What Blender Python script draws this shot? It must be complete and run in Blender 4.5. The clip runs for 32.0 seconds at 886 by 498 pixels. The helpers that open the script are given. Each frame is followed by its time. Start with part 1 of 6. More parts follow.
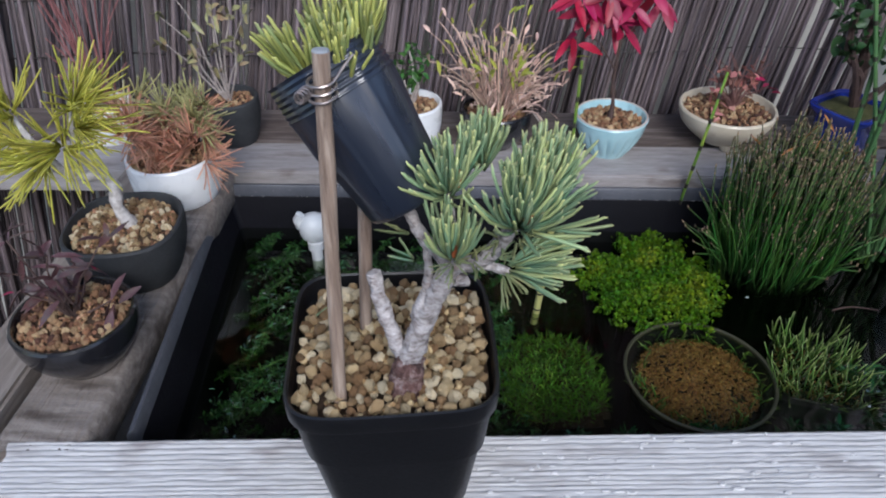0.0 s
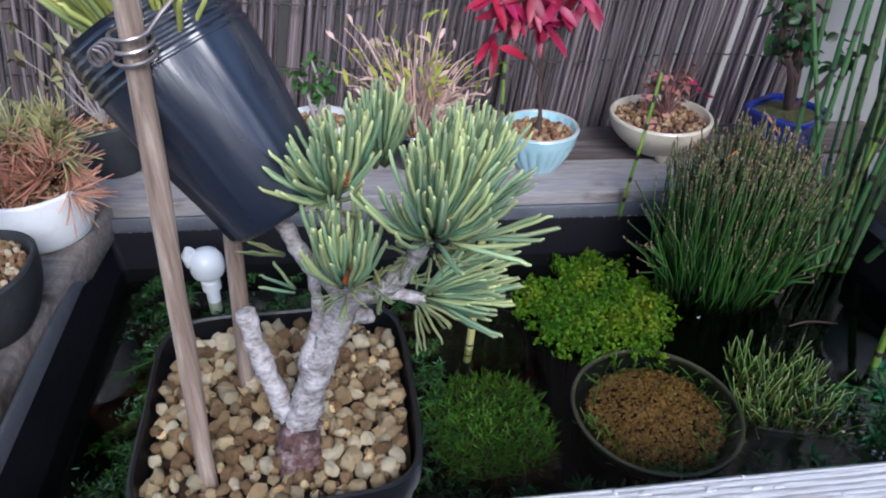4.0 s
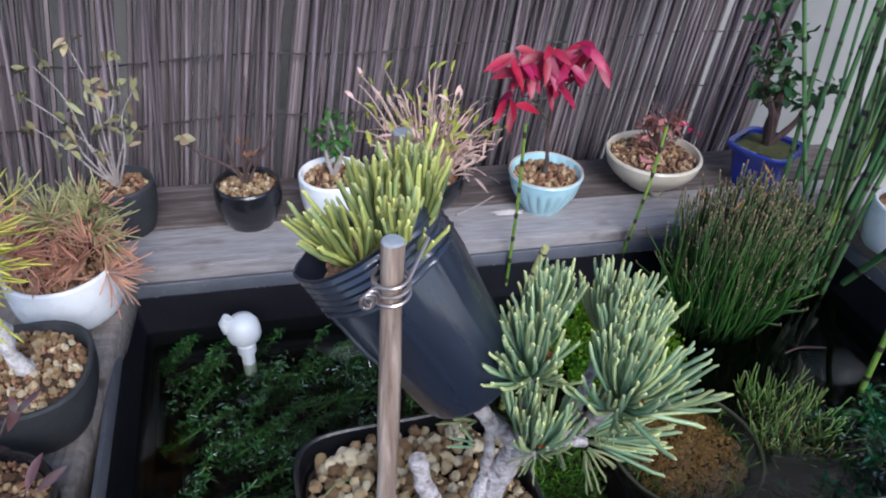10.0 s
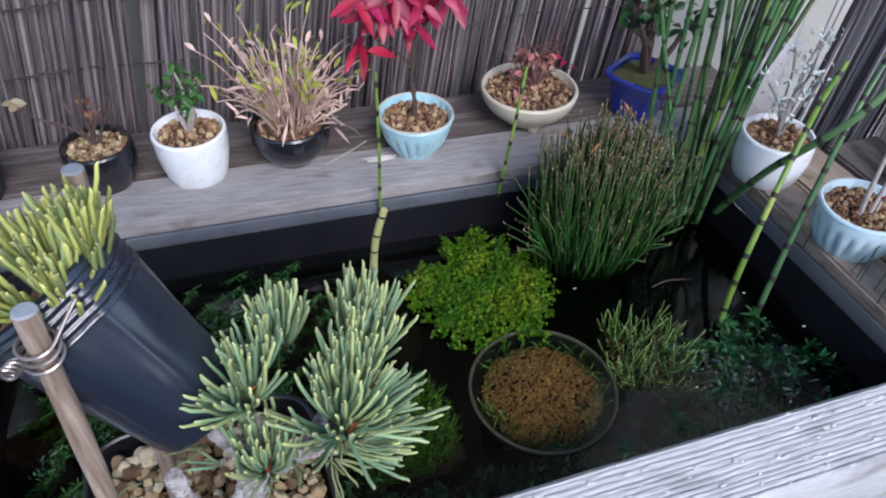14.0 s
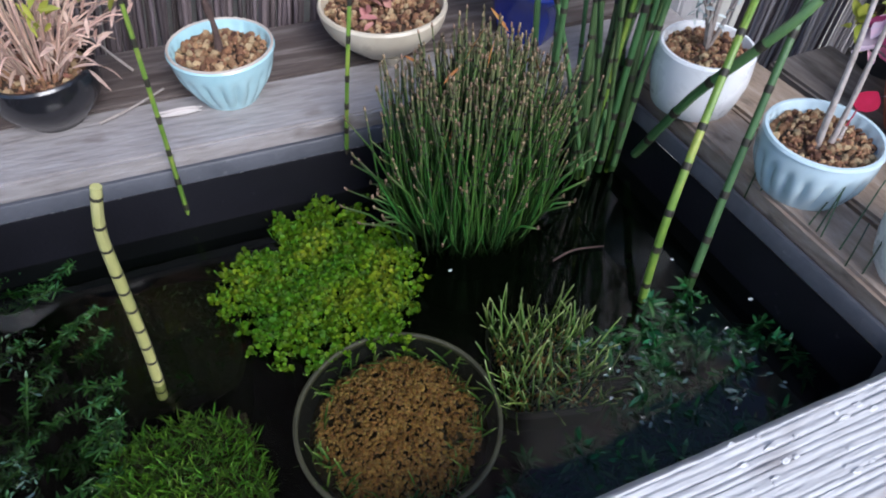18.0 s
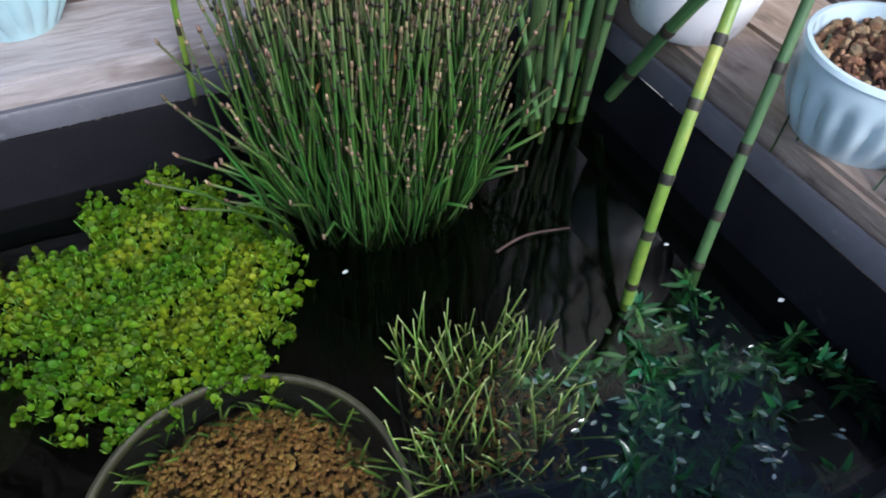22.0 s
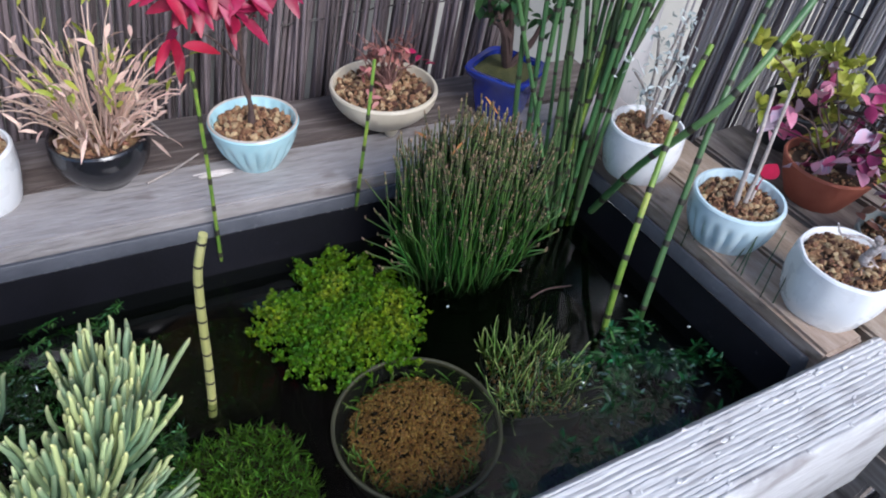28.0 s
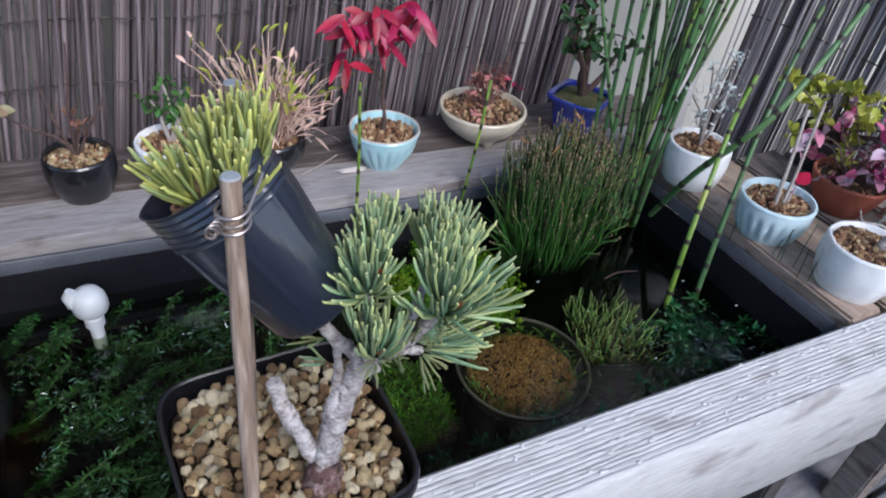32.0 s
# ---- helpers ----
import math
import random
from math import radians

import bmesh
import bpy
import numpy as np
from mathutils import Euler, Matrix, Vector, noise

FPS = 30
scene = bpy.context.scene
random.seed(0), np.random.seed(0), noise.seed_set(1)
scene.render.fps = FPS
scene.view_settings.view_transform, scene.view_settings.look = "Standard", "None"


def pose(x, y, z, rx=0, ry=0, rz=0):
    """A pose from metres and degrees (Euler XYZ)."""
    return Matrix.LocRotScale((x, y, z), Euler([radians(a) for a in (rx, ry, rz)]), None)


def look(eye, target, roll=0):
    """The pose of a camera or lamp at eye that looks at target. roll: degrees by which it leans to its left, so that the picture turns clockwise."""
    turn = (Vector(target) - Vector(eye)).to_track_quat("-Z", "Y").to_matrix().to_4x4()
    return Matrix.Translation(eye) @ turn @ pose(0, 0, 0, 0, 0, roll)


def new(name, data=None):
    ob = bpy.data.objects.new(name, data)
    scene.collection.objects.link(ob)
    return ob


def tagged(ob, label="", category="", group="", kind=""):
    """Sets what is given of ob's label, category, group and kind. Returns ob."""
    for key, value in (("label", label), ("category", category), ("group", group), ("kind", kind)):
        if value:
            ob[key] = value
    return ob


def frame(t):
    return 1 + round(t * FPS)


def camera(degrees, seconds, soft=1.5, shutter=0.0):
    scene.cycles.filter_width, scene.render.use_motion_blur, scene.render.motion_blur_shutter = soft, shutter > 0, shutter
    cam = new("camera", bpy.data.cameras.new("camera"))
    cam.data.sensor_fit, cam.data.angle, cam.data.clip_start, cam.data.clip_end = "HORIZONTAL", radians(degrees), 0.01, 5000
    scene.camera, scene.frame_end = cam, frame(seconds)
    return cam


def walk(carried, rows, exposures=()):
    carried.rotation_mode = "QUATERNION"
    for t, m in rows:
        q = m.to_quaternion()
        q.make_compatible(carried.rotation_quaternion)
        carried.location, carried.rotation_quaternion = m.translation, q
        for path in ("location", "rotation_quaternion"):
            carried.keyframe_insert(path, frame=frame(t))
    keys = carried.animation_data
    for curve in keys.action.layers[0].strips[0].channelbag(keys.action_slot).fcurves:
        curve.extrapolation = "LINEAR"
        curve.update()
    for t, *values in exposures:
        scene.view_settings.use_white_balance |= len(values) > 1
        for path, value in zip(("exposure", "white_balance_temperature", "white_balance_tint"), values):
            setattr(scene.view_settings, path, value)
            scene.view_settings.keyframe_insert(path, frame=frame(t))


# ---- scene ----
cam = camera(64.8, 32.0, 2.0)
METRES, EYE, TILT, LEAN, TURN = 1.3, 1.208, -37.4, 0.0, -3.5
ROWS = [
    (0.0, 0.0, 0.0, 0.0, 0.0, 0.0, -0.0),
    (0.5, 0.007, 0.001, -0.0013, -0.13, 0.22, -0.0),
    (1.0, 0.0146, 0.0014, -0.0027, -0.13, 0.59, 0.06),
    (1.5, 0.0217, 0.0035, -0.0048, -0.05, 1.11, 0.19),
    (2.0, 0.0247, 0.006, -0.0065, -0.21, 1.81, 0.44),
    (2.5, 0.0272, 0.0164, -0.0073, -0.78, 2.39, 0.85),
    (3.0, 0.024, 0.0317, -0.0078, -1.82, 2.77, 1.37),
    (3.5, 0.0197, 0.0486, -0.0066, -3.38, 2.84, 2.05),
    (4.0, 0.0119, 0.0681, -0.0043, -5.42, 2.83, 3.0),
    (4.5, 0.0035, 0.0844, -0.0011, -7.64, 2.69, 4.19),
    (6.5, -0.0127, 0.0919, 0.0147, -12.24, -0.03, 7.88),
    (7.0, -0.0114, 0.0882, 0.018, -12.05, -0.37, 7.97),
    (7.5, -0.0102, 0.0844, 0.0198, -11.79, -0.23, 7.87),
    (8.0, -0.0144, 0.077, 0.0237, -11.48, 0.05, 7.5),
    (8.5, -0.0245, 0.0664, 0.0334, -11.22, 0.31, 6.88),
    (9.0, -0.0373, 0.06, 0.0439, -11.1, 0.54, 6.27),
    (9.5, -0.0528, 0.057, 0.0544, -11.26, 0.45, 5.94),
    (10.0, -0.0595, 0.0545, 0.0584, -11.36, 0.22, 5.8),
    (10.5, -0.0606, 0.0551, 0.0607, -11.43, -0.04, 5.81),
    (11.0, -0.0603, 0.0537, 0.0605, -11.33, -0.23, 5.85),
    (11.5, -0.058, 0.0499, 0.0615, -11.38, -0.79, 5.99),
    (12.0, -0.0483, 0.0421, 0.0662, -11.84, -2.17, 6.34),
    (12.5, -0.0339, 0.0401, 0.071, -12.5, -3.94, 6.81),
    (13.0, -0.0178, 0.0395, 0.0759, -13.28, -5.63, 7.36),
    (13.5, 0.0009, 0.04, 0.0811, -13.93, -6.95, 8.01),
    (14.0, 0.0172, 0.0467, 0.0824, -14.74, -7.82, 8.68),
    (14.5, 0.0341, 0.0523, 0.0839, -15.53, -8.52, 9.27),
    (15.0, 0.0505, 0.0567, 0.0841, -16.26, -8.98, 9.81),
    (15.5, 0.0686, 0.0627, 0.084, -16.65, -9.37, 10.45),
    (17.5, 0.1152, 0.1429, 0.0685, -18.17, -11.63, 12.33),
    (18.0, 0.1259, 0.165, 0.0591, -18.79, -12.07, 12.11),
    (18.5, 0.1472, 0.1857, 0.0511, -18.88, -12.38, 11.79),
    (19.0, 0.1636, 0.2094, 0.0464, -19.26, -12.97, 11.93),
    (19.5, 0.176, 0.2357, 0.0418, -19.85, -13.63, 12.49),
    (20.0, 0.1851, 0.2553, 0.0386, -20.44, -14.21, 13.13),
    (20.5, 0.1922, 0.2692, 0.0363, -20.76, -14.4, 13.4),
    (21.0, 0.1941, 0.2746, 0.0356, -20.95, -14.6, 13.41),
    (21.5, 0.1936, 0.2771, 0.0344, -21.07, -14.91, 13.29),
    (22.0, 0.1943, 0.2795, 0.0339, -21.52, -15.43, 13.28),
    (22.5, 0.1945, 0.2801, 0.034, -21.84, -15.71, 13.21),
    (23.0, 0.192, 0.273, 0.0356, -22.05, -15.47, 12.99),
    (23.5, 0.1794, 0.2497, 0.0404, -22.32, -14.84, 12.75),
    (24.0, 0.1663, 0.2286, 0.046, -22.72, -14.04, 12.62),
    (24.5, 0.1575, 0.2076, 0.0531, -23.22, -13.49, 12.66),
    (26.5, 0.1081, 0.1518, 0.0659, -24.49, -11.31, 12.0),
    (27.0, 0.0882, 0.134, 0.0702, -24.61, -10.28, 11.67),
    (27.5, 0.0712, 0.1199, 0.0741, -24.6, -9.38, 11.47),
    (28.0, 0.0556, 0.102, 0.0746, -24.62, -8.61, 11.42),
    (28.5, 0.0388, 0.0858, 0.0736, -24.68, -8.24, 11.53),
    (29.0, 0.0238, 0.0755, 0.0729, -24.82, -8.04, 11.54),
    (29.5, 0.0038, 0.0637, 0.0714, -24.99, -7.66, 11.42),
    (30.0, -0.0128, 0.0537, 0.0689, -24.73, -6.83, 11.09),
    (30.5, -0.0296, 0.0404, 0.0644, -24.34, -5.84, 10.71),
    (31.0, -0.0409, 0.0327, 0.0568, -23.94, -4.91, 10.24),
    (31.5, -0.0526, 0.027, 0.0499, -23.63, -4.33, 9.97),
    (32.0, -0.0621, 0.0238, 0.0463, -23.31, -4.06, 9.84),
]
walk(cam, [(t, pose(0, 0, EYE, TILT, LEAN, TURN) @ pose(METRES * x, METRES * y, METRES * z, 90 + pitch, roll, yaw)) for t, x, y, z, yaw, pitch, roll in ROWS], [(0.0, 0.33, 5990, 11), (2.0, 0.50, 5940, 12), (4.0, 0.60, 5760, 13), (8.0, 0.70, 5740, 13), (13.0, 0.58, 5790, 13), (15.0, 0.68, 5840, 13), (18.0, 0.80, 5960, 13), (20.0, 0.84, 6010, 13), (22.0, 1.12, 6060, 14), (23.0, 1.72, 6060, 15), (24.0, 1.02, 6060, 15), (27.0, 0.78, 6010, 13), (31.0, 0.66, 5960, 12), (32.0, 0.57, 5960, 12)])

# ---- light ----
world = bpy.data.worlds.new("sky")
scene.world = world
world.use_nodes = True
wn, wl = world.node_tree.nodes, world.node_tree.links
sky = wn.new("ShaderNodeTexSky")
sky.sky_type, sky.sun_disc = "NISHITA", False
sky.sun_elevation, sky.sun_rotation = radians(38), radians(174)
sky.air_density, sky.dust_density = 1.0, 1.5
wn["Background"].inputs[1].default_value = 0.15
wl.new(sky.outputs[0], wn["Background"].inputs[0])
sun = new("sun", bpy.data.lights.new("sun", "SUN"))
sun.data.energy, sun.data.angle, sun.data.color = 2.0, radians(30), (1.0, 0.98, 0.96)
sun.matrix_world = look((0.35, -2.05, 2.77), (0.1, 0.45, 0.8))


# ---- materials ----
def surface(name, colors, scale=20.0, stretch=(1, 1, 1), rough=0.6, bump=0.2, fine=250.0, vary=0.12, island=0.0,
            metal=0.0, spec=0.5, coat=0.0, stains=None, along=None, translucent=0.0, bump_dist=0.002, each=False):
    """Procedural paint: a colour ramp over noise at two scales, shifted a little from piece to piece."""
    m = bpy.data.materials.new(name)
    m.use_nodes = True
    n, l = m.node_tree.nodes, m.node_tree.links
    b = n["Principled BSDF"]
    co = n.new("ShaderNodeTexCoord")
    mp = n.new("ShaderNodeMapping")
    mp.inputs["Scale"].default_value = stretch
    l.new(co.outputs["Object"], mp.inputs[0])
    a = n.new("ShaderNodeTexNoise")
    a.inputs["Scale"].default_value, a.inputs["Detail"].default_value, a.inputs["Roughness"].default_value = scale, 6, 0.65
    l.new(mp.outputs[0], a.inputs["Vector"])
    r = n.new("ShaderNodeValToRGB")
    r.color_ramp.elements[0].position, r.color_ramp.elements[1].position = 0.28, 0.72
    while len(r.color_ramp.elements) < len(colors):
        r.color_ramp.elements.new(0.5)
    for i, c in enumerate(colors):
        e = r.color_ramp.elements[i]
        e.position = 0.28 + 0.44 * i / max(1, len(colors) - 1)
        e.color = (*c, 1)
    l.new(a.outputs[0], r.inputs[0])
    if each:
        wi = n.new("ShaderNodeTexWhiteNoise")
        wi.noise_dimensions = "1D"
        l.new(n.new("ShaderNodeNewGeometry").outputs["Random Per Island"] if island else n.new("ShaderNodeObjectInfo").outputs["Random"], wi.inputs["W"])
        ad = n.new("ShaderNodeMix")
        ad.inputs[0].default_value = 0.35
        l.new(wi.outputs["Value"], ad.inputs[2])
        l.new(a.outputs[0], ad.inputs[3])
        l.new(ad.outputs[0], r.inputs[0])
    col = r.outputs[0]
    if along:
        at = n.new("ShaderNodeAttribute")
        at.attribute_name = "along"
        rr = n.new("ShaderNodeValToRGB")
        while len(rr.color_ramp.elements) < len(along):
            rr.color_ramp.elements.new(0.5)
        for i, (p, c) in enumerate(along):
            rr.color_ramp.elements[i].position = p
            rr.color_ramp.elements[i].color = (*c, 1)
        l.new(at.outputs["Fac"], rr.inputs[0])
        mx = n.new("ShaderNodeMix")
        mx.data_type = "RGBA"
        mx.inputs[0].default_value = 0.45 if each else 0.6
        l.new(col, mx.inputs[6])
        l.new(rr.outputs[0], mx.inputs[7])
        col = mx.outputs[2]
    if stains:
        s = n.new("ShaderNodeTexNoise")
        s.inputs["Scale"].default_value, s.inputs["Detail"].default_value = stains[1], 4
        ms2 = n.new("ShaderNodeMapping")
        ms2.inputs["Scale"].default_value = tuple(math.sqrt(k) for k in stretch)
        l.new(co.outputs["Object"], ms2.inputs[0])
        l.new(ms2.outputs[0], s.inputs["Vector"])
        sr = n.new("ShaderNodeValToRGB")
        sr.color_ramp.elements[0].position, sr.color_ramp.elements[1].position = stains[2], stains[2] + 0.16
        l.new(s.outputs[0], sr.inputs[0])
        mx = n.new("ShaderNodeMix")
        mx.data_type = "RGBA"
        l.new(sr.outputs[0], mx.inputs[0])
        l.new(col, mx.inputs[6])
        mx.inputs[7].default_value = (*stains[0], 1)
        col = mx.outputs[2]
    if vary or island:
        hs = n.new("ShaderNodeHueSaturation")
        oi = n.new("ShaderNodeObjectInfo")
        ge = n.new("ShaderNodeNewGeometry")
        src = ge.outputs["Random Per Island"] if island else oi.outputs["Random"]
        amt = island or vary
        mr = n.new("ShaderNodeMapRange")
        mr.inputs["To Min"].default_value, mr.inputs["To Max"].default_value = 1 - amt * 1.4, 1 + amt * 1.4
        l.new(src, mr.inputs[0])
        l.new(mr.outputs[0], hs.inputs["Value"])
        mh = n.new("ShaderNodeMath")
        mh.operation = "MULTIPLY_ADD"
        mh.inputs[1].default_value, mh.inputs[2].default_value = amt * 0.11, 0.5 - amt * 0.055
        w = n.new("ShaderNodeTexWhiteNoise")
        w.noise_dimensions = "1D"
        l.new(src, w.inputs["W"])
        l.new(w.outputs["Value"], mh.inputs[0])
        l.new(mh.outputs[0], hs.inputs["Hue"])
        l.new(col, hs.inputs["Color"])
        col = hs.outputs[0]
    l.new(col, b.inputs["Base Color"])
    b.inputs["Roughness"].default_value, b.inputs["Metallic"].default_value = rough, metal
    b.inputs["Specular IOR Level"].default_value = spec
    b.inputs["Coat Weight"].default_value = coat
    b.inputs["Coat Roughness"].default_value = 0.08
    if bump:
        f = n.new("ShaderNodeTexNoise")
        f.inputs["Scale"].default_value, f.inputs["Detail"].default_value = fine, 5
        l.new(mp.outputs[0], f.inputs["Vector"])
        bp = n.new("ShaderNodeBump")
        bp.inputs["Strength"].default_value, bp.inputs["Distance"].default_value = bump, bump_dist
        l.new(f.outputs[0], bp.inputs["Height"])
        l.new(bp.outputs[0], b.inputs["Normal"])
        rv = n.new("ShaderNodeMapRange")
        rv.inputs["To Min"].default_value, rv.inputs["To Max"].default_value = max(0.02, rough - 0.12), min(1, rough + 0.12)
        l.new(f.outputs[0], rv.inputs[0])
        l.new(rv.outputs[0], b.inputs["Roughness"])
    if translucent:
        tr = n.new("ShaderNodeBsdfTranslucent")
        l.new(col, tr.inputs[0])
        ms = n.new("ShaderNodeMixShader")
        ms.inputs[0].default_value = translucent
        l.new(b.outputs[0], ms.inputs[1])
        l.new(tr.outputs[0], ms.inputs[2])
        l.new(ms.outputs[0], n["Material Output"].inputs[0])
    return m


WOOD_PALE = surface("weathered_pale_wood", [(0.48, 0.47, 0.465), (0.60, 0.595, 0.59), (0.70, 0.695, 0.69)], 240, (0.13, 1, 1), 0.85, 0.4, 300,
                    stains=((0.36, 0.335, 0.33), 42, 0.56), bump_dist=0.002)
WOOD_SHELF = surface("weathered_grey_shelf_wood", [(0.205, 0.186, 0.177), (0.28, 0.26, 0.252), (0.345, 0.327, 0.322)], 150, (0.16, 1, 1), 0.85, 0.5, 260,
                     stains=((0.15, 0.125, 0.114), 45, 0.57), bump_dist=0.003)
WOOD_SHELF_REAR = surface("dark_rear_shelf_wood", [(0.050, 0.036, 0.031), (0.105, 0.083, 0.073), (0.23, 0.20, 0.185)], 120, (0.10, 1, 1), 0.75, 0.5, 240,
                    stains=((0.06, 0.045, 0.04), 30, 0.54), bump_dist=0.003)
WOOD_SIDE = surface("weathered_side_wood", [(0.155, 0.128, 0.108), (0.24, 0.205, 0.178), (0.34, 0.305, 0.272)], 150, (1, 0.09, 1), 0.85, 0.5, 260,
                    stains=((0.09, 0.070, 0.057), 45, 0.56), bump_dist=0.003)
WOOD_SLAT = surface("bluish_grey_slats", [(0.17, 0.17, 0.185), (0.24, 0.24, 0.26), (0.33, 0.33, 0.35)], 110, (0.2, 1, 1), 0.85, 0.5, 260,
                    stains=((0.11, 0.095, 0.09), 40, 0.57), bump_dist=0.003)
WOOD_BROWN = surface("damp_brown_wood", [(0.22, 0.160, 0.115), (0.34, 0.26, 0.20), (0.46, 0.38, 0.315)], 110, (1, 0.2, 1), 0.7, 0.6, 240,
                     stains=((0.11, 0.08, 0.058), 60, 0.57), bump_dist=0.003)
WOOD_DARK = surface("old_dark_timber", [(0.05, 0.045, 0.042), (0.10, 0.09, 0.085)], 30, (1, 1, 0.15), 0.85, 0.4)
TUB = surface("black_tub_plastic", [(0.0035, 0.0036, 0.0052), (0.0080, 0.0080, 0.0115)], 14, rough=0.40, bump=0.15, fine=300, vary=0, spec=0.24,
              stains=((0.045, 0.048, 0.056), 90, 0.70))
# Scuffed black rim; its grey base also holds the sheen of the sky.
TUB_RIM = surface("scuffed_sheen_tub_rim", [(0.050, 0.054, 0.066), (0.090, 0.095, 0.112)], 30, rough=0.5, bump=0.2, fine=300, vary=0,
                  stains=((0.16, 0.165, 0.18), 90, 0.66))
POT_BLACK = surface("black_pot_plastic", [(0.005, 0.005, 0.006), (0.010, 0.010, 0.012)], 30, rough=0.38, bump=0.08, fine=400, vary=0)
BAG = surface("black_vinyl_pot", [(0.010, 0.014, 0.025), (0.020, 0.025, 0.041)], 22, (1, 1, 0.12), rough=0.30, bump=0.35, fine=110, vary=0, bump_dist=0.002, spec=0.8, coat=0.4,
              stains=((0.08, 0.083, 0.10), 170, 0.69))
GLAZE_BLACK = surface("black_glaze", [(0.008, 0.008, 0.010), (0.018, 0.018, 0.022)], 20, rough=0.22, bump=0.05, coat=0.5, vary=0)
CLAY_DARK = surface("dark_unglazed_clay", [(0.022, 0.024, 0.026), (0.045, 0.047, 0.05)], 40, rough=0.65, bump=0.3, vary=0.1,
                    stains=((0.09, 0.09, 0.09), 50, 0.68))
GLAZE_WHITE = surface("white_glaze", [(0.83, 0.85, 0.86), (0.90, 0.91, 0.91)], 18, rough=0.28, bump=0.12, fine=60, coat=0.3, vary=0.02,
                      stains=((0.50, 0.48, 0.43), 70, 0.70))
GLAZE_BLUE = surface("pale_blue_glaze", [(0.36, 0.60, 0.66), (0.48, 0.71, 0.76)], 25, rough=0.22, bump=0.08, fine=80, coat=0.4, vary=0.02,
                     stains=((0.40, 0.42, 0.36), 60, 0.74))
GLAZE_PALEBLUE = surface("ice_blue_glaze", [(0.50, 0.65, 0.71), (0.62, 0.76, 0.81)], 25, rough=0.22, bump=0.08, fine=80, coat=0.4, vary=0.02)
RIM_BUFF = surface("buff_rim", [(0.40, 0.33, 0.27), (0.52, 0.46, 0.40)], 60, rough=0.4, bump=0.1)
GLAZE_CREAM = surface("cream_glaze", [(0.55, 0.48, 0.36), (0.68, 0.61, 0.48)], 22, rough=0.35, bump=0.15, fine=70, coat=0.2, vary=0.02,
                      stains=((0.32, 0.25, 0.17), 40, 0.68))
GLAZE_COBALT = surface("cobalt_glaze", [(0.010, 0.022, 0.20), (0.022, 0.05, 0.36)], 24, rough=0.18, bump=0.08, fine=80, coat=0.6, vary=0)
TERRACOTTA = surface("terracotta", [(0.26, 0.065, 0.04), (0.36, 0.11, 0.07)], 30, rough=0.75, bump=0.3)
GREYPOT = surface("grey_green_pot", [(0.13, 0.16, 0.155), (0.22, 0.25, 0.245)], 30, rough=0.5, bump=0.3)
SOIL = surface("dark_soil", [(0.035, 0.022, 0.014), (0.09, 0.055, 0.032)], 180, rough=0.95, bump=0.8, fine=300, vary=0)
STONE = surface("buff_pumice", [(0.22, 0.135, 0.056), (0.40, 0.275, 0.135), (0.53, 0.39, 0.21), (0.70, 0.58, 0.40)], 120, rough=0.9, bump=0.8, fine=600, vary=0.20, bump_dist=0.001, each=True)
STONE_RED = surface("brown_clay_grains", [(0.10, 0.048, 0.026), (0.26, 0.132, 0.064), (0.35, 0.205, 0.105), (0.47, 0.325, 0.19)], 260, rough=0.9, bump=0.7, fine=700, vary=0.25, bump_dist=0.0008, each=True)
GRAINS = surface("brown_soil_grains", [(0.15, 0.07, 0.033), (0.29, 0.155, 0.08), (0.42, 0.285, 0.165)], 120, rough=0.9, bump=0.5, fine=500, island=0.3, bump_dist=0.0008)
GRAINS_WET = surface("wet_soil_grains", [(0.17, 0.066, 0.020), (0.33, 0.155, 0.048), (0.48, 0.27, 0.11)], 120, rough=0.7, bump=0.5, fine=500, island=0.3, bump_dist=0.0008)
BARK = surface("grey_flaky_bark", [(0.11, 0.082, 0.076), (0.32, 0.283, 0.272), (0.50, 0.468, 0.463), (0.62, 0.595, 0.59)], 210, (1, 1, 2.0), 0.9, 0.9, 600, stains=((0.20, 0.125, 0.11), 110, 0.62), bump_dist=0.002)
BARK_RED = surface("red_brown_bark", [(0.045, 0.018, 0.016), (0.15, 0.075, 0.068), (0.40, 0.31, 0.30)], 260, (1, 1, 0.7), 0.9, 1.0, 420, stains=((0.035, 0.016, 0.014), 110, 0.56), bump_dist=0.003)
BARK_PALE = surface("pale_twig_bark", [(0.28, 0.23, 0.20), (0.50, 0.45, 0.42)], 120, rough=0.85, bump=0.5, fine=300)
BARK_DARK = surface("dark_twig_bark", [(0.055, 0.032, 0.028), (0.12, 0.075, 0.065)], 120, rough=0.85, bump=0.5, fine=300)
STAKE = surface("weathered_bamboo_stake", [(0.13, 0.088, 0.064), (0.26, 0.19, 0.145), (0.44, 0.355, 0.285)], 260, (1, 1, 0.035), 0.75, 0.7, 500, stains=((0.12, 0.085, 0.065), 200, 0.62), bump_dist=0.0012)
CUT = surface("cut_grey_end", [(0.22, 0.24, 0.26), (0.32, 0.34, 0.36)], 200, rough=0.9)
WIRE = surface("bonsai_wire", [(0.36, 0.30, 0.28), (0.52, 0.45, 0.42)], 80, rough=0.32, metal=0.8, bump=0)
